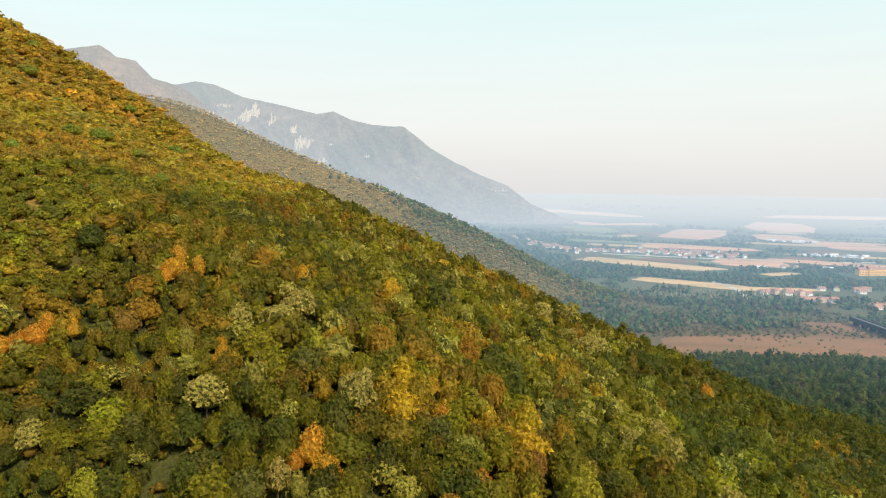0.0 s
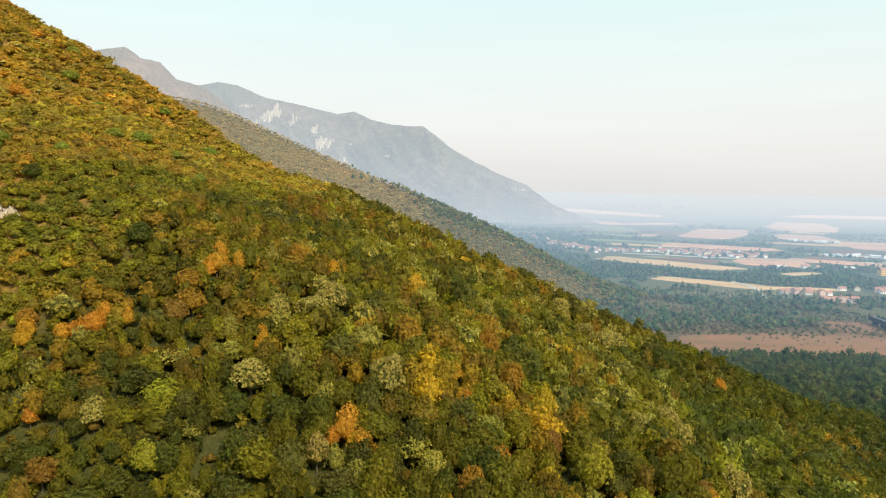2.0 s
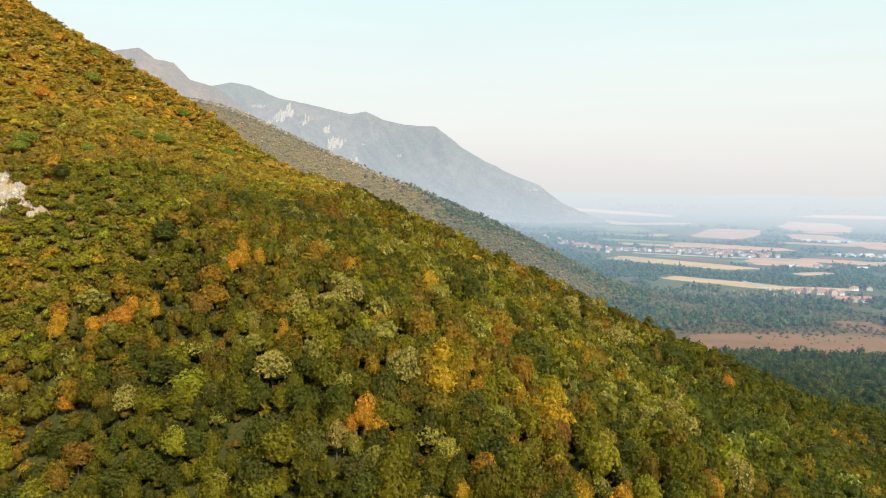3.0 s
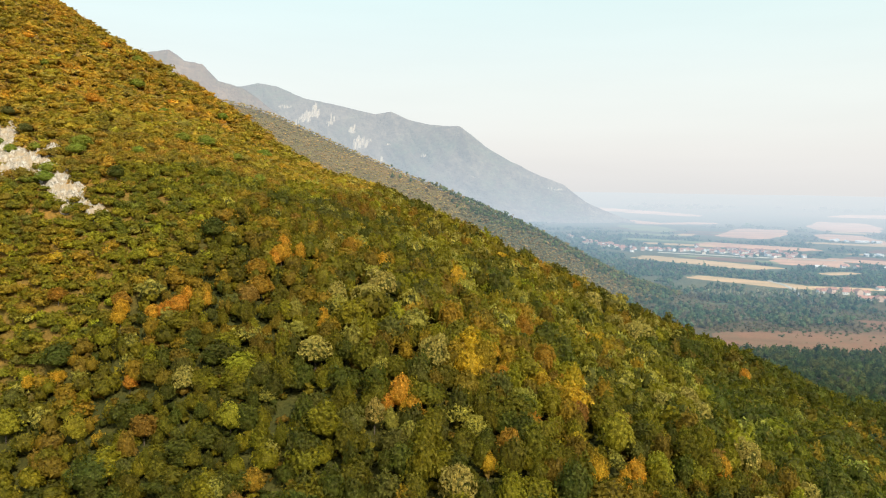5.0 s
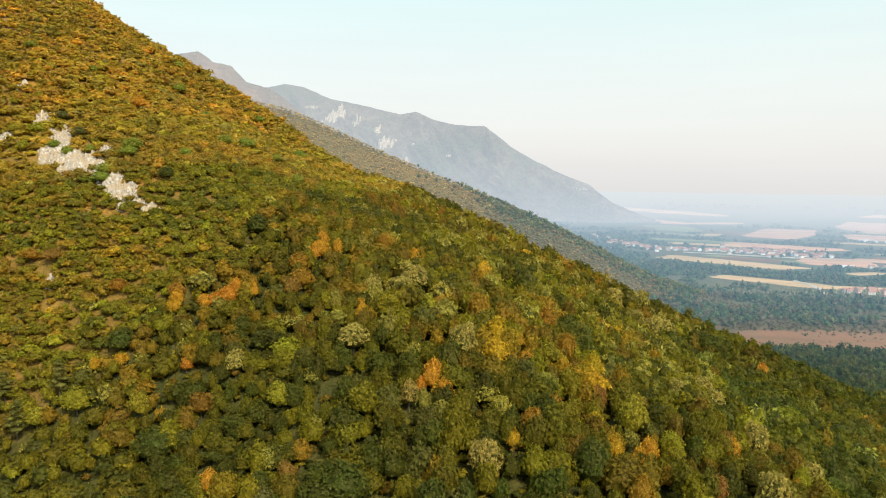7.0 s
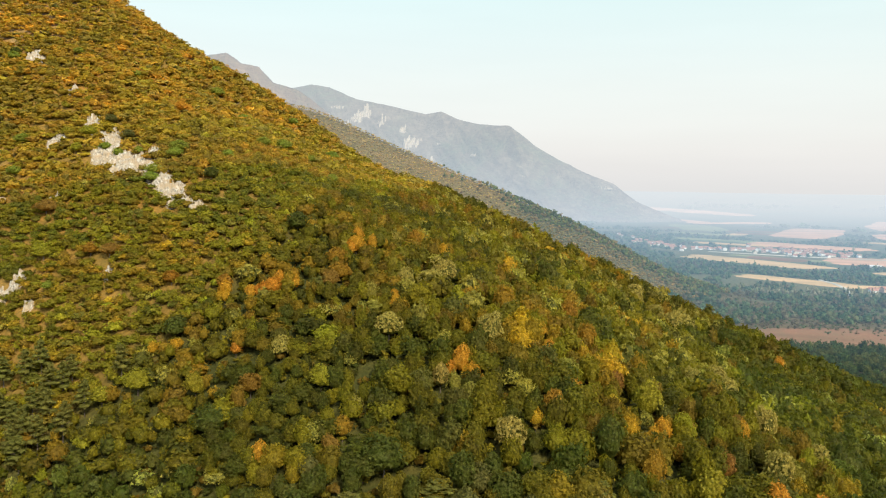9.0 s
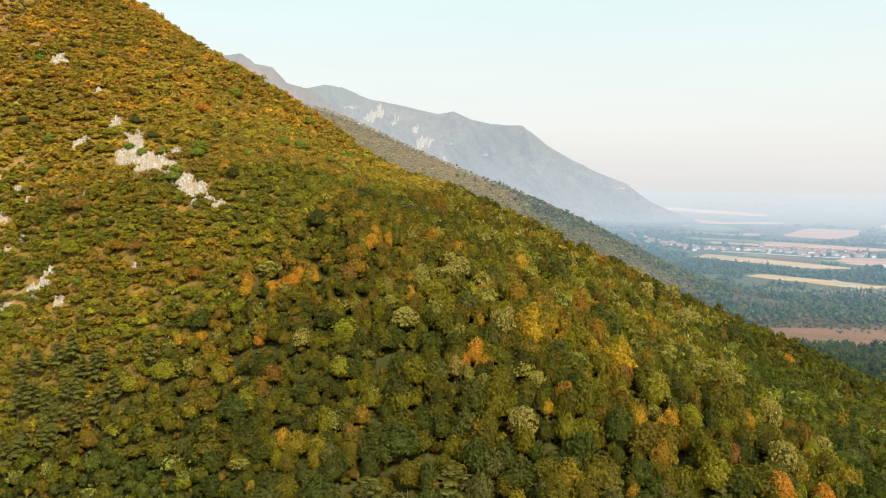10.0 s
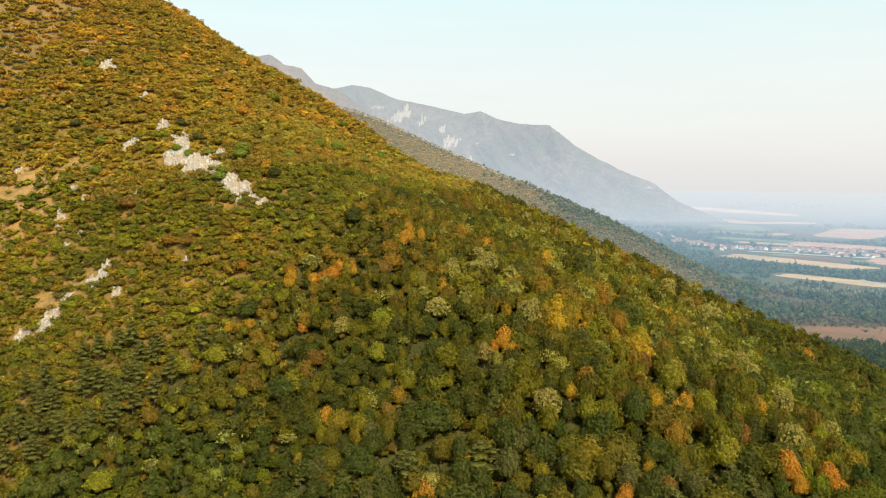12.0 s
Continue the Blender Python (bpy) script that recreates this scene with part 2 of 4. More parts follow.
def scrub(x, y):
    """1 where low scrub grows (the upper slope to the left), 0 in the tall wood."""
    x, y = np.asarray(x, float), np.asarray(y, float)
    return 1 / (1 + np.exp(np.minimum(60, (x + 70 + 0.62 * soft(185 - y, 12) - 24 * (ripple(x, y, 30, 4) - 0.5)) / 5)))


def tree_height(x, y):
    """How high the wood stands: tall below, scrub on the upper slope."""
    tall = 1 / (1 + np.exp(np.clip(-(np.asarray(x) + 42) / 9, -50, 50)))
    return np.where(np.asarray(y) < 480, 2.9 + (1 - scrub(x, y)) * (2.3 + 2.8 * tall), 4.0)


def ground_height(x, y):
    x, y = np.asarray(x, float), np.asarray(y, float)
    wood = np.clip(canopy(x, y) / 18 - 0.4, 0, 1)
    z = canopy(x, y) - tree_height(x, y) * wood
    far = np.hypot(x, y)
    swell = 3.5 * (ripple(x, y, 260, 9) - 0.5) * np.clip((far - 350) / 300, 0, 1)
    rim = 108 * np.clip((far - 2900) / 1800, 0, 1) ** 1.6
    return np.maximum(z, 0) + swell * np.clip(1 - z / 30, 0, 1) + rim


# ---- end of the lie of the land ----


def mesh_of(name, verts, tris=None, quads=None, tint=None, smooth=False):
    """A mesh from arrays of corners, triangles and quads (or sprays of three corners)."""
    tris = np.zeros((0, 3), int) if tris is None else tris
    quads = np.zeros((0, 4), int) if quads is None else quads
    me = bpy.data.meshes.new(name)
    me.vertices.add(len(verts))
    me.vertices.foreach_set("co", np.ascontiguousarray(verts, dtype=np.float32).ravel())
    loops = np.concatenate([tris.ravel(), quads.ravel()]).astype(np.int32)
    starts = np.concatenate([np.arange(len(tris)) * 3, len(tris) * 3 + np.arange(len(quads)) * quads.shape[1]]).astype(np.int32)
    me.loops.add(len(loops))
    me.loops.foreach_set("vertex_index", loops)
    me.polygons.add(len(starts))
    me.polygons.foreach_set("loop_start", starts)
    if smooth:   # "core": the triangles alone
        me.polygons.foreach_set("use_smooth", (np.arange(len(starts)) < len(tris)) if smooth == "core" else np.ones(len(starts), bool))
    if tint is not None:
        layer = me.attributes.new("tint", "FLOAT_COLOR", "POINT")
        layer.data.foreach_set("color", np.ascontiguousarray(np.hstack([tint, np.ones((len(tint), 1))]), dtype=np.float32).ravel())
    me.update(calc_edges=True)
    me.validate()
    return me


def sheet(xs, ys, height):
    """Corners and quads of a grid over xs, ys."""
    gx, gy = np.meshgrid(xs, ys)
    verts = np.stack([gx, gy, height(gx, gy)], -1).reshape(-1, 3)
    k, w = np.arange(len(xs) * len(ys)).reshape(len(ys), len(xs)), 0
    quads = np.stack([k[:-1, :-1], k[:-1, 1:], k[1:, 1:], k[1:, :-1]], -1).reshape(-1, 4)
    return verts, quads


def steps(*spans):
    """Grid lines: spans of (start, end, step)."""
    return np.unique(np.concatenate([np.arange(a, b + 0.01, s) for a, b, s in spans]))


BARE = [(-240, 205, 11), (-226, 208, 8), (-222, 178, 8), (-231, 199, 9), (-284, 315, 8), (-212, 190, 6), (-250, 214, 9), (-160, 212, 4), (-178, 142, 5), (-198, 170, 5), (-170, 143, 5)]   # spots of dry grass: x, y, size
gx = steps((-4800, -1400, 170), (-1400, -440, 40), (-440, 240, 5), (240, 700, 25), (700, 1900, 100), (1900, 4800, 145))
gy = steps((-4800, -900, 195), (-900, -20, 80), (-20, 460, 5), (460, 1700, 20), (1700, 4800, 85))
verts, quads = sheet(gx, gy, ground_height)
flat = np.clip(1 - canopy(verts[:, 0], verts[:, 1]) / 14, 0, 1)[:, None]
dry = (scrub(verts[:, 0], verts[:, 1]) * (verts[:, 1] < 500) + 0.85 * (verts[:, 1] >= 500))[:, None]
cover = np.array((0.215, 0.135, 0.030)) * dry ** 2.5 + np.array((0.055, 0.058, 0.014)) * (1 - dry ** 2.5)   # dry grass, undergrowth and leaf litter
cover[verts[:, 1] > 500] = (0.145, 0.112, 0.042)
lush = np.clip((105 + 40 * ripple(verts[:, 0], verts[:, 1], 50, 71) - canopy(verts[:, 0], verts[:, 1])) / 40, 0, 1)[:, None] * (verts[:, 1] > 500)[:, None]
cover = cover * (1 - lush) + np.array((0.095, 0.098, 0.050)) * lush
for bx, by, br in BARE:
    worn = np.exp(-((verts[:, 0] - bx) ** 2 + (verts[:, 1] - by) ** 2) / (1.1 * br) ** 2)[:, None]
    cover = cover * (1 - worn) + np.array((0.34, 0.215, 0.080)) * worn
lea = np.where((verts[:, 1] < 830)[:, None], (0.105, 0.085, 0.045), (0.11, 0.115, 0.065))
px, py = verts[:, 0], verts[:, 1]
grown = np.where(py < 1260, np.clip((ripple(px, py, 70, 13) * 0.6 + ripple(px, py, 23, 14) * 0.4 - 0.30) * 6, 0, 1), np.clip((ripple(px, py, 190, 15) * 0.55 + ripple(px, py, 50, 16) * 0.45 - 0.42) * 8, 0, 1))[:, None] * (py > 700)[:, None]
lea = lea * (1 - grown) + np.array((0.080, 0.108, 0.062)) * grown
cover = cover * (1 - flat) + lea * flat                        # meadow
ground = tagged(new("ground", mesh_of("ground", verts, quads=quads, tint=cover, smooth=True)), "wooded mountain slope falling to a dry brown autumn plain", "ground", kind="structure")
ground.data.materials.append(EARTH)

# ---- trees ----
def part(name, me, mat, parent, label=""):
    ob = new(name, me)
    if mat and not me.materials:
        me.materials.append(mat)
    ob.parent = parent
    return tagged(ob, label) if label else ob


ICO = np.array([(0, 0, -1), (.724, -.526, -.447), (-.276, -.851, -.447), (-.894, 0, -.447), (-.276, .851, -.447), (.724, .526, -.447),
                (.276, -.851, .447), (-.724, -.526, .447), (-.724, .526, .447), (.276, .851, .447), (.894, 0, .447), (0, 0, 1)])
ICO_FACES = np.array([(0, 2, 1), (0, 3, 2), (0, 4, 3), (0, 5, 4), (0, 1, 5), (1, 2, 6), (2, 3, 7), (3, 4, 8), (4, 5, 9), (5, 1, 10),
                      (1, 6, 10), (2, 7, 6), (3, 8, 7), (4, 9, 8), (5, 10, 9), (6, 11, 10), (7, 11, 6), (8, 11, 7), (9, 11, 8), (10, 11, 9)])


def unit(v):
    return v / np.maximum(np.linalg.norm(v, axis=-1, keepdims=True), 1e-9)


def rounder(verts, faces):
    """Each triangle of a ball cut into four."""
    verts, middle, out = [tuple(v) for v in unit(verts)], {}, []
    for f in faces:
        m = []
        for p, q in ((f[0], f[1]), (f[1], f[2]), (f[2], f[0])):
            key = (min(p, q), max(p, q))
            if key not in middle:
                middle[key] = len(verts)
                verts.append(tuple(unit(np.array(verts[p]) + np.array(verts[q]))))
            m.append(middle[key])
        out += [(f[0], m[0], m[2]), (f[1], m[1], m[0]), (f[2], m[2], m[1]), tuple(m)]
    return np.array(verts), np.array(out)


BALLS = [(unit(ICO), ICO_FACES)]
for _ in range(2):
    BALLS.append(rounder(*BALLS[-1]))


def sprays(rng, pos, nor, size):
    """Small leaf sprays, one triangle each, at pos facing nor: corners and faces."""
    n = len(pos)
    side = unit(np.cross(nor, unit(rng.normal(size=(n, 3)))))
    along = np.cross(nor, side)
    s = size * rng.uniform(0.6, 1.4, (n, 1))
    verts = np.stack([pos - side * s * 0.7 - along * s * 0.45, pos + side * s * 0.75 - along * s * 0.3 - nor * s * 0.1, pos + along * s * 0.9 - nor * s * 0.15], 1).reshape(-1, 3)
    return verts, np.arange(3 * n).reshape(-1, 3)


def crown_shape(rng, detail, cards, size, tall=1.0, lobes=14, deep=0.42, loose=0.30):
    """A broad-leaved crown of radius 1 whose base is at z 0: boughs that end in heads of leaf sprays, round a core of dense twigs. Corners, triangles, sprays.
    deep: how far the heads stand out; loose: how far the sprays scatter."""
    heads = unit(rng.normal(size=(lobes, 3)) * (1, 1, 0.85) + (0, 0, 0.45))
    gain = rng.uniform(0.35, 1.0, lobes)
    narrow = rng.uniform(0.05, 0.12, lobes)
    lean = rng.uniform(-0.14, 0.14, 2)
    squeeze = rng.uniform(0.85, 1.12, 2)

    def reach(d):
        near = np.clip(d @ heads.T, -1, 1)
        return 1 - deep + deep * (gain * np.exp(-(1 - near) / narrow)).max(-1)

    def place(d, r):
        p = d * r[:, None]
        z = np.where(p[:, 2] > 0, p[:, 2] * 0.90, p[:, 2] * 0.62)
        return np.stack([p[:, 0] * squeeze[0] + lean[0] * z, p[:, 1] * squeeze[1] + lean[1] * z, (0.62 + z) * tall], -1)

    ball, faces = BALLS[detail]
    core = place(ball, reach(ball) * rng.uniform(0.70, 0.92, len(ball)))
    d = unit(rng.normal(size=(cards * 3, 3)) + (0, 0, 0.45))
    d = d[d[:, 2] > -0.25][:cards]
    r = reach(d) * (1.06 - loose * rng.random(len(d)) ** 1.6 + 0.10 * rng.random(len(d)) ** 4)
    verts, leaves = sprays(rng, place(d, r), unit(d * (1, 1, 1 / tall) + 0.60 * rng.normal(size=d.shape) + (0, 0, 0.2)), size)
    return np.vstack([core, verts]), faces, leaves + len(core)


def pine_shape(rng, pads, cards, size):
    """A pine's crown, about 2.5 high: flat uneven pads of needles on boughs, one over the other, closing towards a blunt tip."""
    core, faces, pos, nor = [], [], [], []
    ball, tri = BALLS[0]
    for k in range(pads):
        h = (k + rng.uniform(0, 0.8)) / pads
        t, out = k * 2.4 + rng.uniform(-0.5, 0.5), 0.62 * (1 - h) ** 0.6 * rng.uniform(0.6, 1.0)
        wide, thick = rng.uniform(0.40, 0.62) * (1.05 - 0.55 * h), rng.uniform(0.13, 0.20)
        centre = np.array((math.cos(t) * out, math.sin(t) * out, 0.2 + 2.0 * h))
        faces.append(tri + len(core) * len(ball))
        core.append(centre + ball * (wide, wide, thick) * rng.uniform(0.7, 1.0, (len(ball), 1)))
        d = unit(rng.normal(size=(int(cards / pads), 3)) + (0, 0, 0.5))
        pos.append(centre + d * (wide, wide, thick) * rng.uniform(0.85, 1.2, (len(d), 1)))
        nor.append(unit(d * (0.5, 0.5, 1) + 0.5 * rng.normal(size=d.shape) + (0, 0, 0.4)))
    core = np.vstack(core)
    verts, leaves = sprays(rng, np.vstack(pos), np.vstack(nor), size)
    return np.vstack([core, verts]), np.vstack(faces), leaves + len(core)


def tube(points, radii, sides=6):
    """A tapered limb along points: corners and quads."""
    points = np.array(points, float)
    verts, quads = [], []
    for i, (q, r) in enumerate(zip(points, radii)):
        d = unit(points[min(i + 1, len(points) - 1)] - points[max(i - 1, 0)])
        u = unit(np.cross(d, (0.3, 1, 0.1)))
        v = np.cross(d, u)
        a = np.arange(sides) / sides * 2 * np.pi
        verts.append(q + r * (np.cos(a)[:, None] * u + np.sin(a)[:, None] * v))
        if i:
            b = (i - 1) * sides
            quads += [(b + k, b + (k + 1) % sides, b + sides + (k + 1) % sides, b + sides + k) for k in range(sides)]
    return np.vstack(verts), np.array(quads)


def trunk_shape(rng, height, crown):
    """Trunk and limbs: the trunk from below the soil into the crown, limbs spreading inside it."""
    lean = rng.uniform(-0.05, 0.05, 2) * height
    verts, quads = tube([(0, 0, -1.0), (lean[0] * .3, lean[1] * .3, height * .4), (lean[0], lean[1], height * .85)], [0.035 * height, 0.024 * height, 0.008 * height])
    for k in range(4):
        a, h = k * 1.6 + rng.uniform(0, 0.8), height * rng.uniform(0.35, 0.55)
        tip = (math.cos(a) * crown * 0.75, math.sin(a) * crown * 0.75, height * rng.uniform(0.62, 0.85))
        v, q = tube([(lean[0] * .4, lean[1] * .4, h), (tip[0] * .5, tip[1] * .5, (h + tip[2]) / 2 + .2), tip], [0.014 * height, 0.010 * height, 0.004 * height], 5)
        quads = np.vstack([quads, q + len(verts)])
        verts = np.vstack([verts, v])
    return verts, quads


TINTS = {  # in order from dark green to orange
    "pine": (0.165, 0.165, 0.034), "deep_green": (0.080, 0.098, 0.014), "grey_green": (0.13, 0.13, 0.032), "olive": (0.17, 0.145, 0.012), "sage": (0.47, 0.385, 0.090),
    "yellow_green": (0.27, 0.22, 0.014), "lime": (0.37, 0.34, 0.026), "brown": (0.25, 0.155, 0.020), "ochre": (0.42, 0.24, 0.024), "russet": (0.33, 0.18, 0.035),
    "yellow": (0.66, 0.40, 0.03), "orange": (0.68, 0.35, 0.034), "fresh_green": (0.29, 0.35, 0.045),
}
TINT_LIST = list(TINTS)
MIXES = {  # shares of the tints, in the order of TINTS
    "lower": (0.0, 0.16, 0.05, 0.30, 0.045, 0.23, 0.015, 0.12, 0.10, 0.014, 0.010, 0.004),
    "upper": (0.0, 0.06, 0.07, 0.20, 0.01, 0.18, 0.02, 0.18, 0.21, 0.04, 0.005, 0.015),
    "shoulder": (0.0, 0.17, 0.04, 0.23, 0.20, 0.25, 0.02, 0.04, 0.05, 0.0, 0.008, 0.003),
    "low_scrub": (0.0, 0.09, 0.08, 0.31, 0.01, 0.22, 0.025, 0.16, 0.085, 0.015, 0.002, 0.003),
    "foot": (0.10, 0.34, 0.14, 0.26, 0.03, 0.06, 0.0, 0.05, 0.02, 0.0, 0.0, 0.001),
}
rng = np.random.default_rng(7)
SHAPES = {"near": [crown_shape(rng, 1, 480, 0.100, rng.uniform(0.9, 1.3), 16, 0.42, 0.34) for _ in range(12)],
          "far": [crown_shape(rng, 1, 130, 0.150, rng.uniform(0.9, 1.25), 14, 0.42, 0.36) for _ in range(12)],
          "farther": [crown_shape(rng, 0, 85, 0.19, rng.uniform(0.85, 1.2)) for _ in range(9)],
          "bush": [crown_shape(rng, 0, 100, 0.16, rng.uniform(0.65, 0.95), 16, 0.5, 0.5) for _ in range(12)],
          "bush_far": [crown_shape(rng, 0, 27, 0.25, rng.uniform(0.65, 0.9), 12, 0.5, 0.5) for _ in range(9)],
          "foot": [crown_shape(rng, 0, 60, 0.19, rng.uniform(0.9, 1.25), 9) for _ in range(9)],
          "dot": [crown_shape(rng, 0, 12, 0.34, rng.uniform(0.9, 1.3), 5) for _ in range(7)],
          "speck": [crown_shape(rng, 0, 4, 0.40, rng.uniform(0.9, 1.3), 4) for _ in range(7)]}
SHADED_CORE = np.array((0.165, 0.170, 0.035))   # pale trees' inner core: darker green, painting the shade between their leaf clusters


def grove(name, label, category, spots, shapes, leaf=None):
    """Many trees in one mesh. spots: rows of x, y, z, radius, height factor, turn, r, g, b."""
    if not len(spots):
        return None
    verts, tris, quads, tints, base = [], [], [], [], 0
    for i, (x, y, z, r, tall, turn, cr, cg, cb) in enumerate(spots):
        v, t, q = shapes[i % len(shapes)]
        c, s = math.cos(turn), math.sin(turn)
        w = v * (r, r, r * tall)
        verts.append(np.stack([w[:, 0] * c - w[:, 1] * s + x, w[:, 0] * s + w[:, 1] * c + y, w[:, 2] + z], -1))
        tris.append(t + base)
        quads.append(q + base)
        own = np.tile((cr, cg, cb), (len(v), 1))
        if cr > 0.30 and cb > 0.055 and leaf is None:   # pale trees: pale sprays over a core with shade in its colour
            own[:t.max() + 1] = SHADED_CORE
        tints.append(own)
        base += len(v)
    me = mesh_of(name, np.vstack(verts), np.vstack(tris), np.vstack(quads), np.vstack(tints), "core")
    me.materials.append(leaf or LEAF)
    return tagged(new(name, me), label, category, kind="stuff")


def scatter(rng, x0, x1, y0, y1, spacing, loose=0.36):
    """Spots on a jittered lattice."""
    nx, ny = int((x1 - x0) / spacing), int((y1 - y0) / (spacing * 0.87))
    i, j = np.meshgrid(np.arange(nx), np.arange(ny))
    x = x0 + (i + 0.5 * (j % 2)) * spacing + rng.uniform(-loose, loose, i.shape) * spacing
    y = y0 + j * spacing * 0.87 + rng.uniform(-loose, loose, i.shape) * spacing
    return x.ravel(), y.ravel()


def paint(rng, x, y):
    """The tint of each tree by where it stands: ochre scrub above, green shoulder, mixed wood below, dark foot."""
    top = canopy(x, y)
    drift = ripple(x, y, 38, 21) * 24 - 12
    # dark foot greens reach higher, partly to paint the shade of the turned-away slope
    zone = np.where(scrub(x, y) > 0.5, np.where(top + drift > 116, 1, 4), np.where(top < 58 + drift * 0.8, 3, np.where((x + drift > 40 - (y - 110) * 0.6) & (y > 142), 2, 0)))
    out, kinds = np.zeros((len(x), 3)), np.zeros(len(x), int)
    cumul = np.cumsum([MIXES[k] for k in ("lower", "upper", "shoulder", "foot", "low_scrub")], axis=1)
    table = np.array([TINTS[k] for k in TINT_LIST])
    wave = 0.5 * ripple(x, y, 15, 5) + 0.22 * ripple(x, y, 45, 6) + 0.65 * rng.random(len(x))
    for z in range(5):
        m = zone == z
        lift = wave[m] + 0.22 * np.exp(-((x[m] - 2) ** 2 + (y[m] - 150) ** 2) / 24 ** 2) - 0.10 * np.exp(-((x[m] + 55) ** 2 + (y[m] - 110) ** 2) / 45 ** 2) + (np.clip((top[m] - 120) / 90, 0, 1) * 0.18 if z == 1 else 0)
        rank = np.argsort(np.argsort(lift)) / max(1, m.sum())
        kinds[m] = np.minimum(np.searchsorted(cumul[z], rank * cumul[z][-1]), len(table) - 1)
        out[m] = table[kinds[m]]
    blend = out.mean(0) if len(out) else 0
    out[zone == 1] *= (1.58, 1.74, 1.76)
    out[zone != 1] *= (0.91, 0.97, 0.74)
    out[zone == 4] *= (1.40, 1.54, 1.50)
    out[(zone == 0) & (x < -38)] *= 0.98
    out[zone == 2] *= (1.06, 1.10, 1.05)
    out[(zone == 1) & (top + drift > 150)] *= (1.10, 0.95, 0.92)
    out[zone == 3] *= (0.82, 1.02, 0.95)
    return np.where((zone == 1)[:, None], 0.48 * out + 0.52 * out[zone == 1].mean(0), np.where((zone == 4)[:, None], 0.64 * out + 0.36 * out[zone == 4].mean(0), 0.86 * out + 0.14 * blend)) * rng.uniform(0.82, 1.18, (len(x), 1)) * rng.uniform(0.95, 1.05, (len(x), 3)), zone, kinds


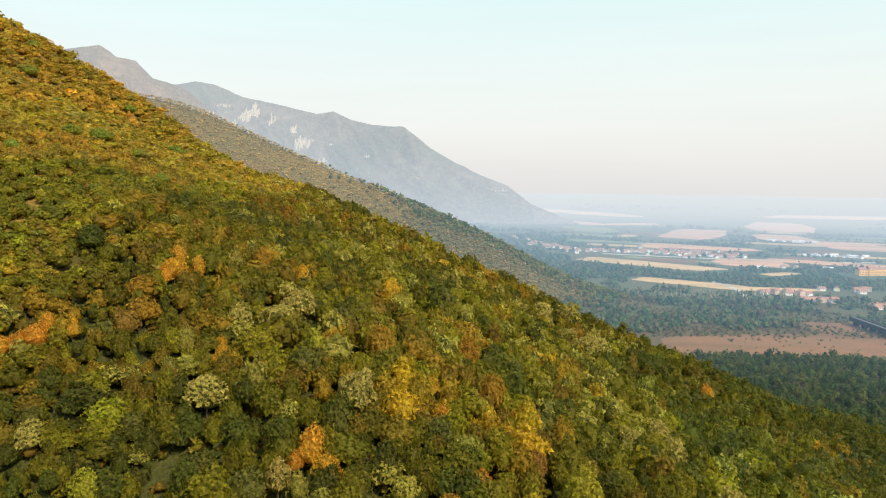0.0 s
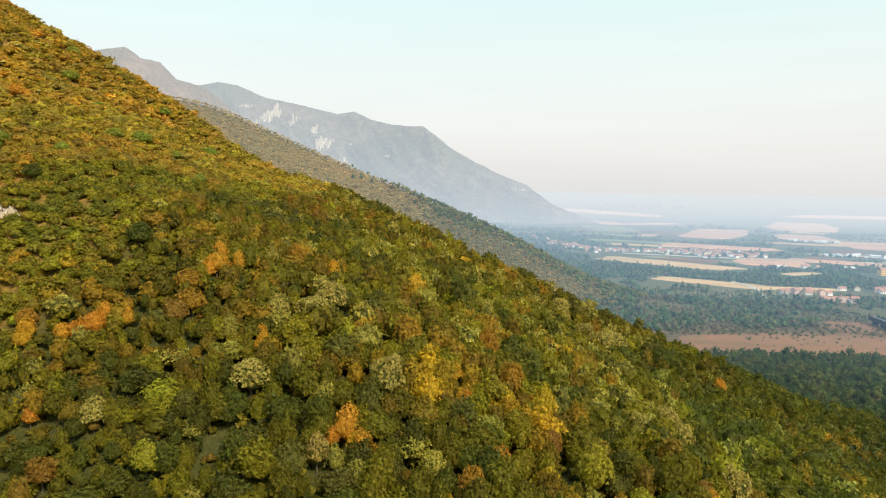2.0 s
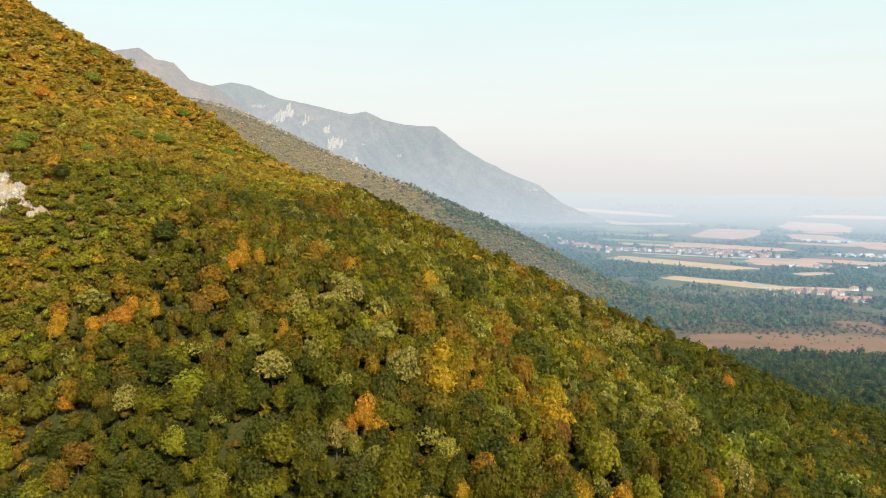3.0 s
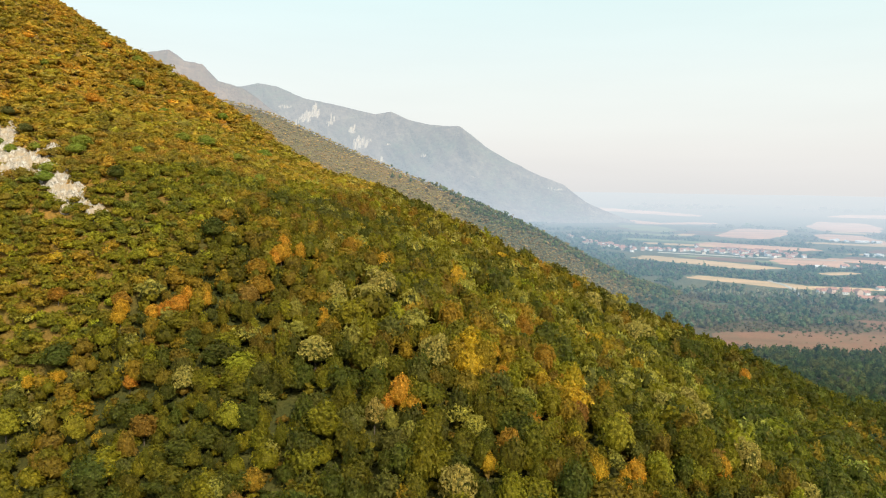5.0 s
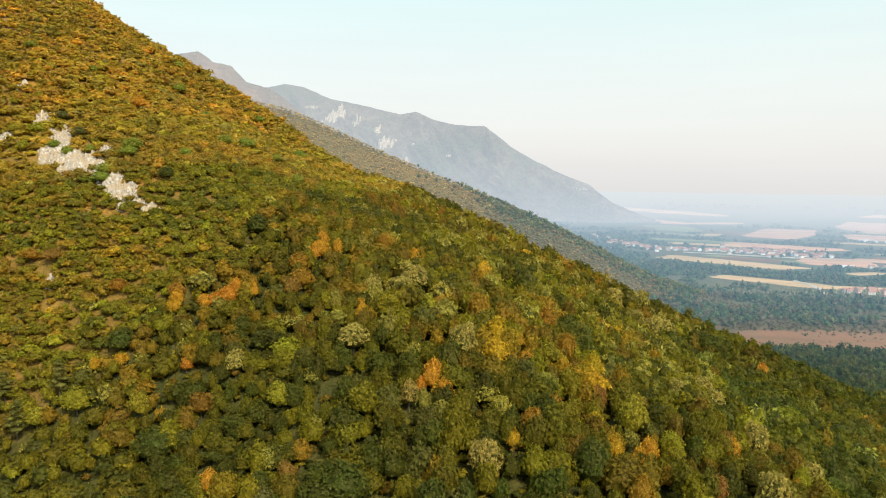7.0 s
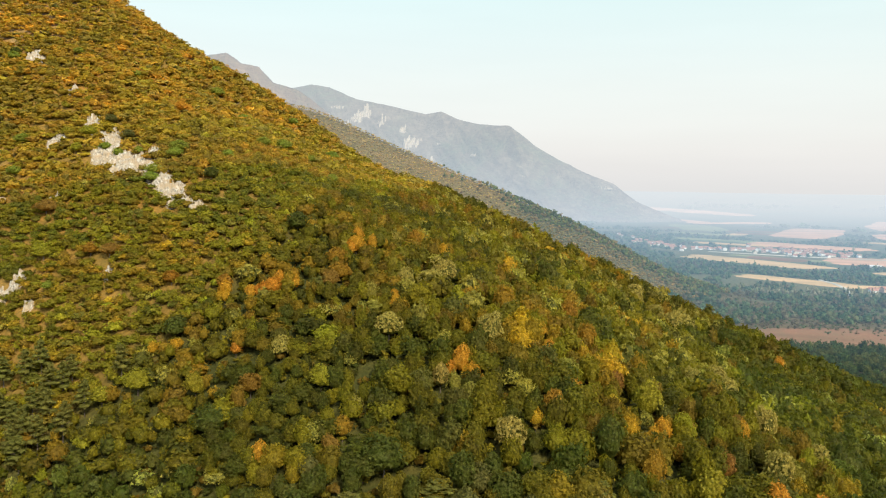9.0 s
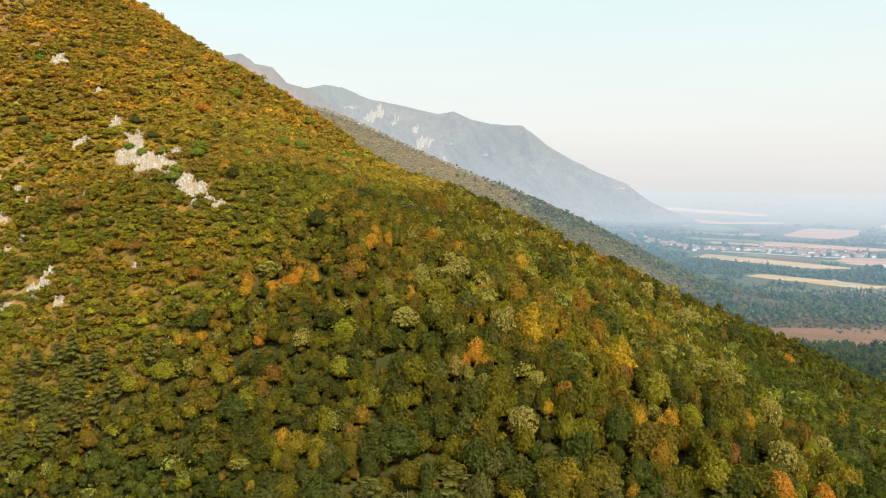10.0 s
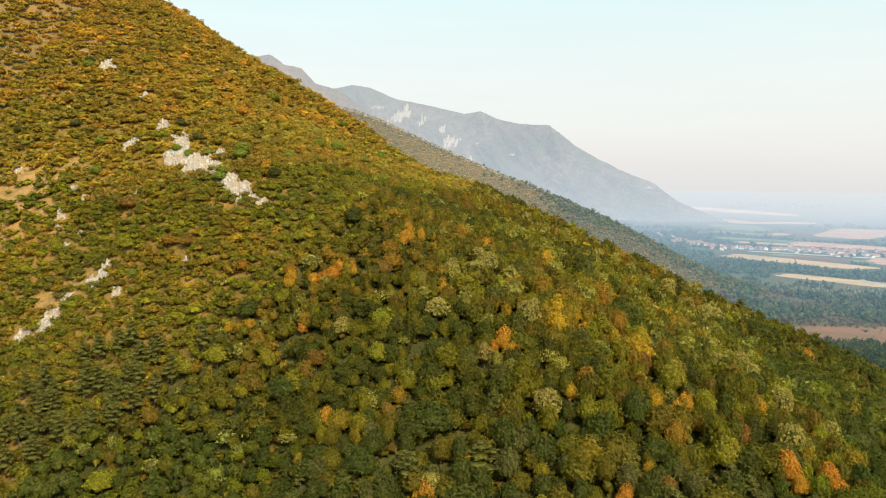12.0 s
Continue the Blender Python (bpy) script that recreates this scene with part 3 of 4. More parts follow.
LANDMARKS = {  # x, y, crown radius of the trees that stand out
    "orange": [(-81.4, 135.5, 2.4), (-75.9, 137.7, 3.6), (-59.2, 163, 4.2), (-78.1, 118.1, 2), (-60.7, 89.6, 2.7), (-32, 73.3, 2.9), (-21.4, 118.8, 3.6), (0, 135.9, 2.6),
        (9.9, 79.6, 2.4), (46, 127.1, 2.8), (46.1, 96.7, 4.2), (55.9, 99.9, 3.6), (-165.7, 262.1, 4.6), (6.5, 122, 1.9), (14.1, 149.9, 1.7), (-34.3, 140.1, 2),
        (-70.5, 140.5, 2.2), (-55, 166, 2.6), (-31.6, 139, 1.3), (14.7, 146.7, 1.9), (97.3, 275.3, 3.7)],
    "yellow": [(-100.5, 118.2, 1.8), (-94.8, 119, 1.9), (-24.9, 81.7, 2.1), (-43.1, 142.4, 2.1), (-18, 116, 2.8), (17.8, 110.2, 2.8), (25.5, 112.1, 3.2), (-42.1, 140.5, 2.1),
        (-36.1, 187.7, 2.7), (-88.7, 135.4, 2.9), (23.6, 106.6, 2.3), (15.1, 87.2, 2.1), (-3, 106.2, 2.2)],
    "ochre": [(-89.7, 137.8, 3), (-62.5, 153.6, 4.2), (-13.5, 155.8, 3.8), (4.3, 192.5, 4.8), (-140.1, 153.4, 3.2), (-24.1, 151.3, 2.3), (-44.9, 181.4, 3.1), (-59.3, 147, 4.1),
        (-106.3, 139.3, 2.6), (-44.5, 96.6, 2.2), (5.2, 179.8, 4.1), (21.3, 95.9, 3.1), (28.2, 106.7, 1.9), (5.4, 118.7, 2.4), (10, 153.4, 3.1), (1.1, 110.1, 2.9)],
    "sage": [(-41.2, 127.9, 4.9), (-15.9, 133.3, 3.9), (57, 282.8, 6.5), (-25.5, 113.1, 2.6), (53.7, 135.9, 3.4), (49.7, 160.6, 3.6), (-41.4, 150.2, 3.4), (-32.5, 162.9, 4.6),
        (37.8, 297.3, 5.2), (48.2, 166.7, 4.2), (52, 272, 5), (-34.8, 153.9, 4.7), (-66.3, 117.8, 3.2), (49.6, 109.4, 3.9), (63.9, 128.4, 3.2), (49.2, 172.3, 3.9),
        (39.9, 158.1, 2.8), (-8, 98, 3.8), (36.1, 278.7, 5.4), (43.7, 267.6, 4.4)],
    "lime": [(-53.2, 108.9, 3.1), (-197.7, 227.3, 2.6), (-189.3, 160.3, 3.4), (-157.7, 155.7, 3.2), (-130.2, 89.8, 3.2), (-107.2, 106.4, 3.4), (-113.8, 78.2, 4.2), (-99.3, 109, 4),
        (-83.5, 107.2, 2.8), (-92.5, 151.7, 3.1), (22.9, 121.2, 4.1), (30.7, 115.7, 3), (33, 95.5, 4.3), (-204.9, 253.3, 2.6), (-212.7, 248.7, 2.2), (-187, 225.7, 3.6),
        (-184.4, 213.1, 2.8), (-181.6, 194.9, 2.2), (-160, 157.9, 3), (-191.4, 162.7, 3.2)],
    "deep_green": [(-33.6, 89, 5.6), (-78.8, 166, 4.2), (-24.8, 77.4, 3.6), (-47.9, 77.6, 4.4), (-75.2, 97.2, 4.8), (-273.5, 297.9, 3.4), (-117, 187.6, 3.2), (12.6, 100.9, 4.2),
        (-62.6, 124, 3.2), (-96.6, 122.8, 4.1), (77.1, 283.1, 6.2)],
    "fresh_green": [(-172, 213, 2.8), (-163, 206.5, 2.4), (-155, 207.5, 2), (-139.6, 208.2, 4), (-139.7, 190.5, 3.4), (-147.6, 143.4, 2.2), (-203.4, 290.6, 3), (-171.2, 310.7, 4),
        (-145.8, 284.3, 3.6), (-116.4, 233.5, 3.4), (-110.6, 240.8, 4), (-107.2, 298.3, 4.2), (-186.3, 342.6, 3.7), (-135.8, 324.1, 3.3), (-120, 208.1, 2.7), (-84.6, 222.9, 2.7),
        (-99.3, 240.5, 2.7), (-138.4, 203.3, 3.8), (-137.8, 185.4, 3.4), (-270.6, 292.9, 3.8), (-239.3, 298.3, 3.4), (-215, 223.7, 4), (-202.7, 202.2, 3.4)],
    "russet": [(-170.7, 175.6, 4.4), (-132.9, 151.8, 3), (-61.3, 143, 3), (18.5, 82.9, 2.6), (-45.7, 91.6, 2.1), (37.2, 105.5, 2.9), (46.4, 132.7, 2.4), (16.1, 128.8, 2.3)],
    "brown": [(-69.7, 107, 3.4), (-71.1, 102.5, 2.3)],
    "grey_green": [(-184.2, 237.5, 3.4), (-275.3, 245.4, 3.4), (-241.1, 241.8, 3.4), (-167.8, 223.1, 3.2)],
}
LOOKS = {"fresh_green": "fresh green bush among the autumn scrub", "orange": "bright orange autumn tree with a rounded crown", "yellow": "golden yellow autumn tree with an airy crown", "ochre": "ochre-brown tree half turned to autumn",
         "sage": "pale silvery green broad-crowned tree", "lime": "fresh yellow-green leafy tree", "deep_green": "dark green dense-crowned tree",
         "russet": "russet brown tree on the slope", "pine": "dark tall pine with a bare lower trunk", "olive": "olive green tree of the mixed wood",
         "yellow_green": "yellow-green tree of the mixed wood", "brown": "dull brown tree losing its leaves", "grey_green": "grey-green tree of the mixed wood"}
OUTCROP = [  # x, y, size
    (-193.2, 238.4, 3.6), (-199.9, 224.2, 3.6), (-184.0, 228.0, 2.6), (-176.2, 224.5, 4.0), (-171.0, 212.5, 5.6), (-163.0, 205.0, 4.6), (-169.2, 203.5, 3.6), (-154.6, 199.5, 5.4), (-151.1, 207.3, 4.0),
    (-146.0, 196.0, 4.0), (-139.6, 191.2, 3.6), (-133.5, 186.0, 3.4), (-127.5, 179.6, 3.8), (-123.6, 175.2, 3.0), (-113.8, 170.4, 2.4), (-117.5, 173.0, 1.6)]
BOULDERS = [
    (-173.5, 183.5, 1.9), (-208.3, 196.2, 2.0), (-201.8, 178.2, 1.9), (-162.8, 144.2, 1.9), (-188.1, 163.4, 1.5), (-162.0, 149.1, 2.2), (-150.8, 138.9, 1.3), (-172.2, 133.8, 3.0), (-179.0, 130.5, 2.4), (-175.4, 131.4, 1.4),
    (-171.5, 142.1, 1.8), (-129.3, 145.5, 1.3), (-218.4, 262.5, 2.8), (-260.5, 294.2, 4.0), (-255.0, 291.0, 2.2), (-197.3, 187.5, 1.7), (-251.9, 215.7, 1.8), (-216.8, 166.0, 2.0), (-185.1, 167.3, 1.4), (-166.0, 146.5, 1.2), (-206.0, 183.0, 1.2)]
ROCKS = OUTCROP + BOULDERS

rng = np.random.default_rng(11)
TREE_KINDS, BRIGHT = {}, ("orange", "yellow", "ochre", "sage", "lime", "russet", "fresh_green")


def tree_kind(kind, variant):
    """The crown and trunk meshes of a kind, of radius 1, made once."""
    if (kind, variant) not in TREE_KINDS:
        own = np.random.default_rng(100 * TINT_LIST.index(kind) + variant)
        pine = kind == "pine"
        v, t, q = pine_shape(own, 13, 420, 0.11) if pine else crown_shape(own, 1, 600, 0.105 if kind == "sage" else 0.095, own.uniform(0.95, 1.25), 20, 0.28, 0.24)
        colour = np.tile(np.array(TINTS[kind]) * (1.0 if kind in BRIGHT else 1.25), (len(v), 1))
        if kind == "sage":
            colour[:t.max() + 1] = SHADED_CORE
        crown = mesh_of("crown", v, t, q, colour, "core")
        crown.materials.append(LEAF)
        v, q = trunk_shape(own, 2.3 if pine else 1.9, 1.0)
        trunk = mesh_of("trunk", v, quads=q, smooth=True)
        trunk.materials.append(BARK)
        TREE_KINDS[kind, variant] = crown, trunk
    return TREE_KINDS[kind, variant]


def tree(kind, x, y, radius, height, turn, variant):
    """A tree of its own on the slope: trunk and crown under one root, height metres tall."""
    crown, trunk = tree_kind(kind, variant)
    pine = kind == "pine"
    root = tagged(new("pine_tree" if pine else "tree"), LOOKS[kind], "tree", "trees of the slope")
    root.matrix_world = pose(x, y, float(ground_height(x, y)), 0, 0, math.degrees(turn))
    c, t = part("crown", crown, None, root), part("trunk", trunk, None, root)
    stem = height * (0.22 if pine else 0.10)
    k = (height - stem) / (2.6 if pine else 1.6)
    k = k if pine else min(max(k, 0.7 * radius), 1.6 * radius)
    c.location, c.scale = (0, 0, stem), (radius, radius, k)
    t.scale = (radius * 0.8, radius * 0.8, (stem + 1.2 * k) / 1.9)
    return root


taken = []
for kind, rows in LANDMARKS.items():
    if kind in ("orange", "yellow"):   # these stand in loose clumps
        rows = [(x + k * r * math.cos(t), y + k * r * math.sin(t), r * f) for n, (x, y, r) in enumerate(rows)
                for k, f, t in ((0, 0.80, 0), (0.75, 0.55, 0.6 + 0.5 * n), (0.70, 0.45, 2.6 + 0.9 * n))[:3 if r > 2.3 else 2]]
    for i, (x, y, r) in enumerate(rows):
        tree(kind, x, y, r, max(1.26 * float(tree_height(x, y)), (1.15 if kind in ("fresh_green", "grey_green") else 1.45) * r), rng.uniform(0, 6.28), i % 3)
        taken.append((x + 0.08 * r, y - 0.20 * r, r))
px, py = scatter(rng, -185, -94, 74, 128, 4.6)
stand = ((px + 137) * 0.94 + (py - 101) * 0.34) ** 2 / 38 ** 2 + (-(px + 137) * 0.34 + (py - 101) * 0.94) ** 2 / 15 ** 2 < 0.75 + 0.5 * ripple(px, py, 12, 61)
stand &= rng.random(len(px)) < 0.56
for i, (x, y) in enumerate(zip(px[stand], py[stand])):
    r = rng.uniform(2.6, 3.7)
    tree("pine", x, y, r, rng.uniform(7.5, 10.5), rng.uniform(0, 6.28), i % 3)
    taken.append((x, y, r * 0.55))
taken = np.array(taken)

# the mass of the wood, thinned where a tree of its own or bare ground is
xs, ys = [], []
for spacing, belt in ((4.25, 0), (3.3, 1), (2.45, 2)):
    x, y = scatter(rng, -470, 260, 38, 480, spacing, 0.55 if belt == 2 else 0.50)
    keep = (x > -1.02 * (y + 84) - 8) & (x < 0.62 * (y + 6) + 14) & (y < crest_line(x) + 9) & (canopy(x, y) > 8) & (np.where(scrub(x, y) > 0.5, 2, np.where(x < -46 + 14 * (ripple(x, y, 20, 33) - 0.5), 1, 0)) == belt)
    xs.append(x[keep])
    ys.append(y[keep])
x, y = np.concatenate(xs), np.concatenate(ys)
free = (np.hypot(x[:, None] - taken[:, 0], y[:, None] - taken[:, 1]) > 0.64 * taken[:, 2] + np.where(x < -46, 0.2, 0.5)[:, None]).all(1)
for bx, by, br in ROCKS:
    free &= (np.hypot(x - bx, (y - by) * 0.8) > br * 1.1) | (rng.random(len(x)) < 0.10)
for bx, by, br in BARE:
    free &= (np.hypot(x - bx, y - by) > br * (0.5 + 0.8 * ripple(x, y, 6, 31))) | (rng.random(len(x)) < 0.45)
x, y = x[free], y[free]
tint, zone, kinds = paint(rng, x, y)
low = (zone == 1) | (zone == 4)
gone = low & (rng.random(len(x)) < np.where(np.hypot(x, y + 45) > 300, 0.38, 0.06))
x, y, tint, low, kinds = x[~gone], y[~gone], tint[~gone], low[~gone], kinds[~gone]
radius = np.where(low, rng.uniform(1.7, 3.5, len(x)), np.where(x < -46, 1.6 + 2.0 * rng.random(len(x)) ** 1.5, 1.9 + 2.4 * rng.random(len(x)) ** 1.4)) * np.where(rng.random(len(x)) < 0.17, np.where(low, 1.3, 1.5), 1) * np.where(low & (np.hypot(x, y + 45) > 300), 1.4, 1)
height = tree_height(x, y) * np.where(low, rng.uniform(0.75, 1.2, len(x)), rng.uniform(0.80, 1.30, len(x)))
bottom = ground_height(x, y) + np.where(low, -0.3, 0.3)
tall = np.clip((height - 0.3) / (np.where(low, 1.0, 1.6) * radius), 0.7, 1.7)
rows = np.stack([x, y, bottom, radius, tall, rng.uniform(0, 6.28, len(x)), *tint.T], -1)
close = (np.hypot(x, y + 45) < 195) & (x > -75)
# the trees of the nearest stretch stand as things of their own
single = ~low & (x > -62) & (x < 50) & (y > 62) & (y < 90)
for i in np.flatnonzero(single):
    tree(TINT_LIST[kinds[i]], x[i], y[i], radius[i], height[i], rng.uniform(0, 6.28), int(i) % 3)
close &= ~single
grove("slope_wood", "dense mixed autumn wood in olive, ochre and green", "wood", rows[close & ~low], SHAPES["near"])
beyond = np.hypot(x, y + 45) > 300
grove("shoulder_wood", "green and ochre wood on the shoulder of the spur", "wood", rows[~close & ~low & ~beyond & ~single], SHAPES["far"])
grove("crest_wood", "green and ochre wood along the crest of the spur", "wood", rows[~low & beyond], SHAPES["farther"])
grove("slope_scrub", "low ochre, russet and olive autumn scrub", "scrub", rows[low & ~beyond], SHAPES["bush"])
grove("crest_scrub", "orange and ochre scrub up to the skyline", "scrub", rows[low & beyond], SHAPES["bush_far"])
# low undergrowth where the canopy opens
x, y = scatter(rng, -150, 70, 42, 190, 3.4, 0.5)
keep = (scrub(x, y) < 0.6) & (x > -1.02 * (y + 84) - 8) & (x < 0.62 * (y + 6) + 8) & (canopy(x, y) > 8)
x, y = x[keep], y[keep]
tint = np.array([TINTS[k] for k in ("olive", "deep_green", "yellow_green", "brown")])[rng.integers(0, 4, len(x))] * rng.uniform(0.8, 1.1, (len(x), 1))
grove("undergrowth", "olive green undergrowth beneath the trees", "undergrowth", np.stack([x, y, ground_height(x, y) - 0.2, rng.uniform(1.5, 2.6, len(x)), rng.uniform(0.6, 1.1, len(x)), rng.uniform(0, 6.28, len(x)), *tint.T], -1), SHAPES["dot"])

# ---- far mountains ----
RIDGES = {  # crest: x, y, z
    "near": [(-1568, 2884, 574), (-1473, 2868, 611), (-1431, 2861, 622), (-1339, 2845, 629), (-1300, 2838, 632), (-1266, 2832, 615), (-1233, 2826, 590), (-1154, 2812, 573),
             (-1088, 2800, 510), (-988, 2782, 481), (-923, 2770, 440), (-847, 2756, 383), (-740, 2736, 302), (-591, 2708, 202), (-380, 2650, 60)],
    "far": [(-1513, 3750, 611), (-1314, 3700, 607), (-1219, 3662, 619), (-1111, 3617, 598), (-960, 3554, 535), (-756, 3464, 489), (-589, 3388, 446), (-507, 3350, 453),
            (-427, 3305, 416), (-323, 3245, 388), (-185, 3162, 376), (-137, 3138, 340), (-77, 3114, 289), (16, 3076, 236), (129, 3027, 180), (239, 2979, 136), (324, 2940, 70), (467, 2900, 10)],
}


def on_ridge(which, u, v):
    """A place on a ridge's side: u along the crest (0..1), v down the slope (0 crest, 1 foot, below 0 the back)."""
    crest = np.array(RIDGES[which], float)
    s = np.concatenate([[0], np.cumsum(np.linalg.norm(np.diff(crest[:, :2], axis=0), axis=1))])
    s = s / s[-1]
    x, y, z = (np.interp(u, s, crest[:, k]) for k in range(3))
    run = z * 1.35 + 60
    px, py = x + run * v * 0.35, y - run * v
    fall = np.where(v >= 0, np.maximum(1 - v, 0) ** 1.25, 1 + 1.6 * v)
    rough = (ripple(u * 15 - 4 * v, v * 2.2, 1.0, 41) - 0.5) * 0.20 + (ripple(u * 40 - 9 * v, v * 7, 1.0, 42) - 0.5) * 0.07 + (ripple(u * 110 - 20 * v, v * 24, 1.0, 43) - 0.5) * 0.03
    return np.stack([px, py, z * (fall + rough * np.clip(np.abs(v) * 4, 0, 1) * np.clip(1.2 - v, 0, 1)) + 10 * (ripple(u * 60, v * 30, 1.0, 44) - 0.5) * np.clip(np.abs(v) * 8, 0.3, 1) - 4 * (v > 0.97)], -1)


for which, label in (("near", "hazy brown mountain spur with a rounded rocky summit"), ("far", "blue-grey hazy mountain ridge sinking to the plain")):
    u, v = np.meshgrid(np.linspace(0, 1, 300), np.concatenate([np.linspace(-0.5, -0.1, 3), np.linspace(0, 1, 56)]))
    verts = on_ridge(which, u, v).reshape(-1, 3)
    k = np.arange(u.size).reshape(u.shape)
    quads = np.stack([k[:-1, :-1], k[1:, :-1], k[1:, 1:], k[:-1, 1:]], -1).reshape(-1, 4)
    ob = tagged(new("backdrop_mountain", mesh_of("mountain", verts, quads=quads, smooth=True)), label, "mountain", kind="structure")
    ob.data.materials.append(NEAR_MOUNTAIN if which == "near" else MOUNTAIN)


def slab(rng, width, height, lean=0.55):
    """One fluted slab of a broken rock face, leaning against the slope. Corners and triangles, along x."""
    verts, tris, sides, rings = [], [], 6, 4
    cx = rng.uniform(-0.5, 0.5) * width
    h = height * rng.uniform(0.15, 0.50) * (1 - 0.6 * abs(cx) / width)
    up = rng.uniform(-0.30, 0.15) * height * (1 - 1.2 * abs(cx) / width)
    w = min(0.36 * h, 0.24 * width) * rng.uniform(0.5, 1.1)
    a0 = rng.uniform(0, 6)
    for r in range(rings):
        f = r / (rings - 1)
        for s in range(sides):
            a = a0 + s / sides * 6.283
            q = w * (1 - 0.55 * f ** 1.5) * rng.uniform(0.55, 1.25)
            verts.append((cx + math.cos(a) * q + 0.15 * w * f, math.sin(a) * q * 0.7 + lean * h * f + 1.3 * up, up - 0.2 * h + 1.2 * h * f * rng.uniform(0.85, 1.05)))
    for r in range(rings - 1):
        for s in range(sides):
            a, b = r * sides + s, r * sides + (s + 1) % sides
            tris += [(a, b, b + sides), (a, b + sides, a + sides)]
    top = (rings - 1) * sides
    tris += [(top, top + s, top + s + 1) for s in range(1, sides - 1)]
    return np.array(verts), np.array(tris)


CLIFFS = [  # ridge, along, down, width, height
    ("far", 0.242, 0.251, 26, 53), ("far", 0.257, 0.226, 32, 79), ("far", 0.279, 0.201, 42, 118), ("far", 0.295, 0.157, 37, 132),
    ("far", 0.337, 0.189, 26, 103), ("far", 0.389, 0.213, 30, 88), ("far", 0.397, 0.338, 34, 110), ("far", 0.421, 0.295, 39, 98),
    ("far", 0.444, 0.451, 33, 47), ("far", 0.215, 0.145, 55, 33), ("far", 0.573, 0.251, 38, 28), ("far", 0.666, 0.426, 31, 18),
    ("far", 0.479, 0.307, 34, 19), ("near", 0.586, 0.045, 26, 34), ("near", 0.182, 0.051, 19, 14), ("near", 0.220, 0.020, 19, 9), ("far", 0.845, 0.30, 70, 26)]
rng = np.random.default_rng(5)
for which, u, v, w, h in CLIFFS:
    place = on_ridge(which, np.array(u), np.array(v))
    cliff = tagged(new("cliff"), "pale limestone cliff on the hazy mountain side", "cliff", "cliffs of the far ridge")
    cliff.matrix_world = Matrix.Translation(Vector(place))
    for _ in range(max(6, int(w / 2.4))):
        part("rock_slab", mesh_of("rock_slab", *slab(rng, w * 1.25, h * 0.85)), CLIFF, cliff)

# ---- the plain: fields, woods, road ----
def field(name, label, x, y, length, width, angle, mat, lift=0.35):
    """A field with an uneven outline, a thin layer of its own on the plain."""
    own = np.random.default_rng(int(abs(x) * 7 + abs(y)))
    n, c, s = 40, math.cos(radians(angle)), math.sin(radians(angle))
    a = np.arange(n) / n * 2 * np.pi
    shape = 1 / (np.abs(np.cos(a)) ** 5 + np.abs(np.sin(a)) ** 5) ** (1 / 5) * (1 + 0.24 * (ripple(np.cos(a) * 2 + x, np.sin(a) * 2 + y, 1.0, 8) - 0.5) + 0.12 * (ripple(np.cos(a) * 7 + x, np.sin(a) * 7 + y, 1.0, 19) - 0.5))
    verts, quads = [], []
    rings = 8
    for r in range(rings + 1):
        px, py = np.cos(a) * shape * length / 2 * r / rings, np.sin(a) * shape * width / 2 * r / rings
        wx, wy = x + px * c - py * s, y + px * s + py * c
        verts.append(np.stack([wx, wy, ground_height(wx, wy) + (lift if r < rings else -1.0)], -1))
    k = np.arange((rings + 1) * n).reshape(rings + 1, n)
    quads = np.stack([k[:-1], np.roll(k[:-1], -1, 1), np.roll(k[1:], -1, 1), k[1:]], -1).reshape(-1, 4)[:, ::-1]
    ob = tagged(new(name, mesh_of(name, np.vstack(verts), quads=quads, smooth=False)), label, "field", kind="structure")
    ob.data.materials.append(mat)
    FIELDS.append((x, y, length / 2, width / 2, c, s))
    return ob


FIELDS = []
field("field", "long golden stubble field", 334, 1246, 275, 92, 136, STUBBLE)
field("field", "narrow golden stubble field between woods", 322, 978, 175, 52, 141, STUBBLE)
field("field", "narrow strip of stubble by the hamlet", 419, 937, 100, 24, 175, STUBBLE)
field("field", "pinkish tilled field in the haze", 742, 2250, 600, 170, 66, TILLED, 1.0)
field("field", "large pinkish tilled field in the haze", 1197, 2728, 640, 230, 70, TILLED, 1.5)
field("field", "pinkish tilled field in the haze", 930, 2080, 320, 150, 78, TILLED, 1.0)
field("field", "pale far strip of stubble", 613, 3533, 620, 130, 135, TILLED, 2.0)
field("field", "pale far strip of stubble", 420, 3062, 700, 110, 118, TILLED, 2.0)
field("field", "pale far strip of stubble", 637, 2817, 390, 90, 35, TILLED, 2.0)
field("field", "pinkish tilled field beyond the town", 953, 1767, 330, 150, 72, TILLED, 1.0)
field("field", "pale far strip of tilled soil", 1637, 3248, 520, 150, 162, TILLED, 2.0)
field("heath", "dry reddish brown heath", 285, 585, 275, 92, 6, HEATH)
field("heath", "dry reddish brown heath by the viaduct", 352, 655, 85, 60, 88, HEATH)
field("field", "brown tilled field behind the village", 549, 1631, 235, 110, 151, TILLED, 0.8)
field("field", "brown tilled field beside the village", 528, 1314, 165, 120, 76, TILLED, 0.8)
field("field", "brown tilled field", 652, 1364, 125, 70, 83, HEATH, 0.8)
field("field", "small stubble field among orchards", 495, 1117, 85, 34, 32, STUBBLE)
field("field", "greenish pasture in the haze", 455, 2405, 380, 150, 91, PASTURE, 1.0)


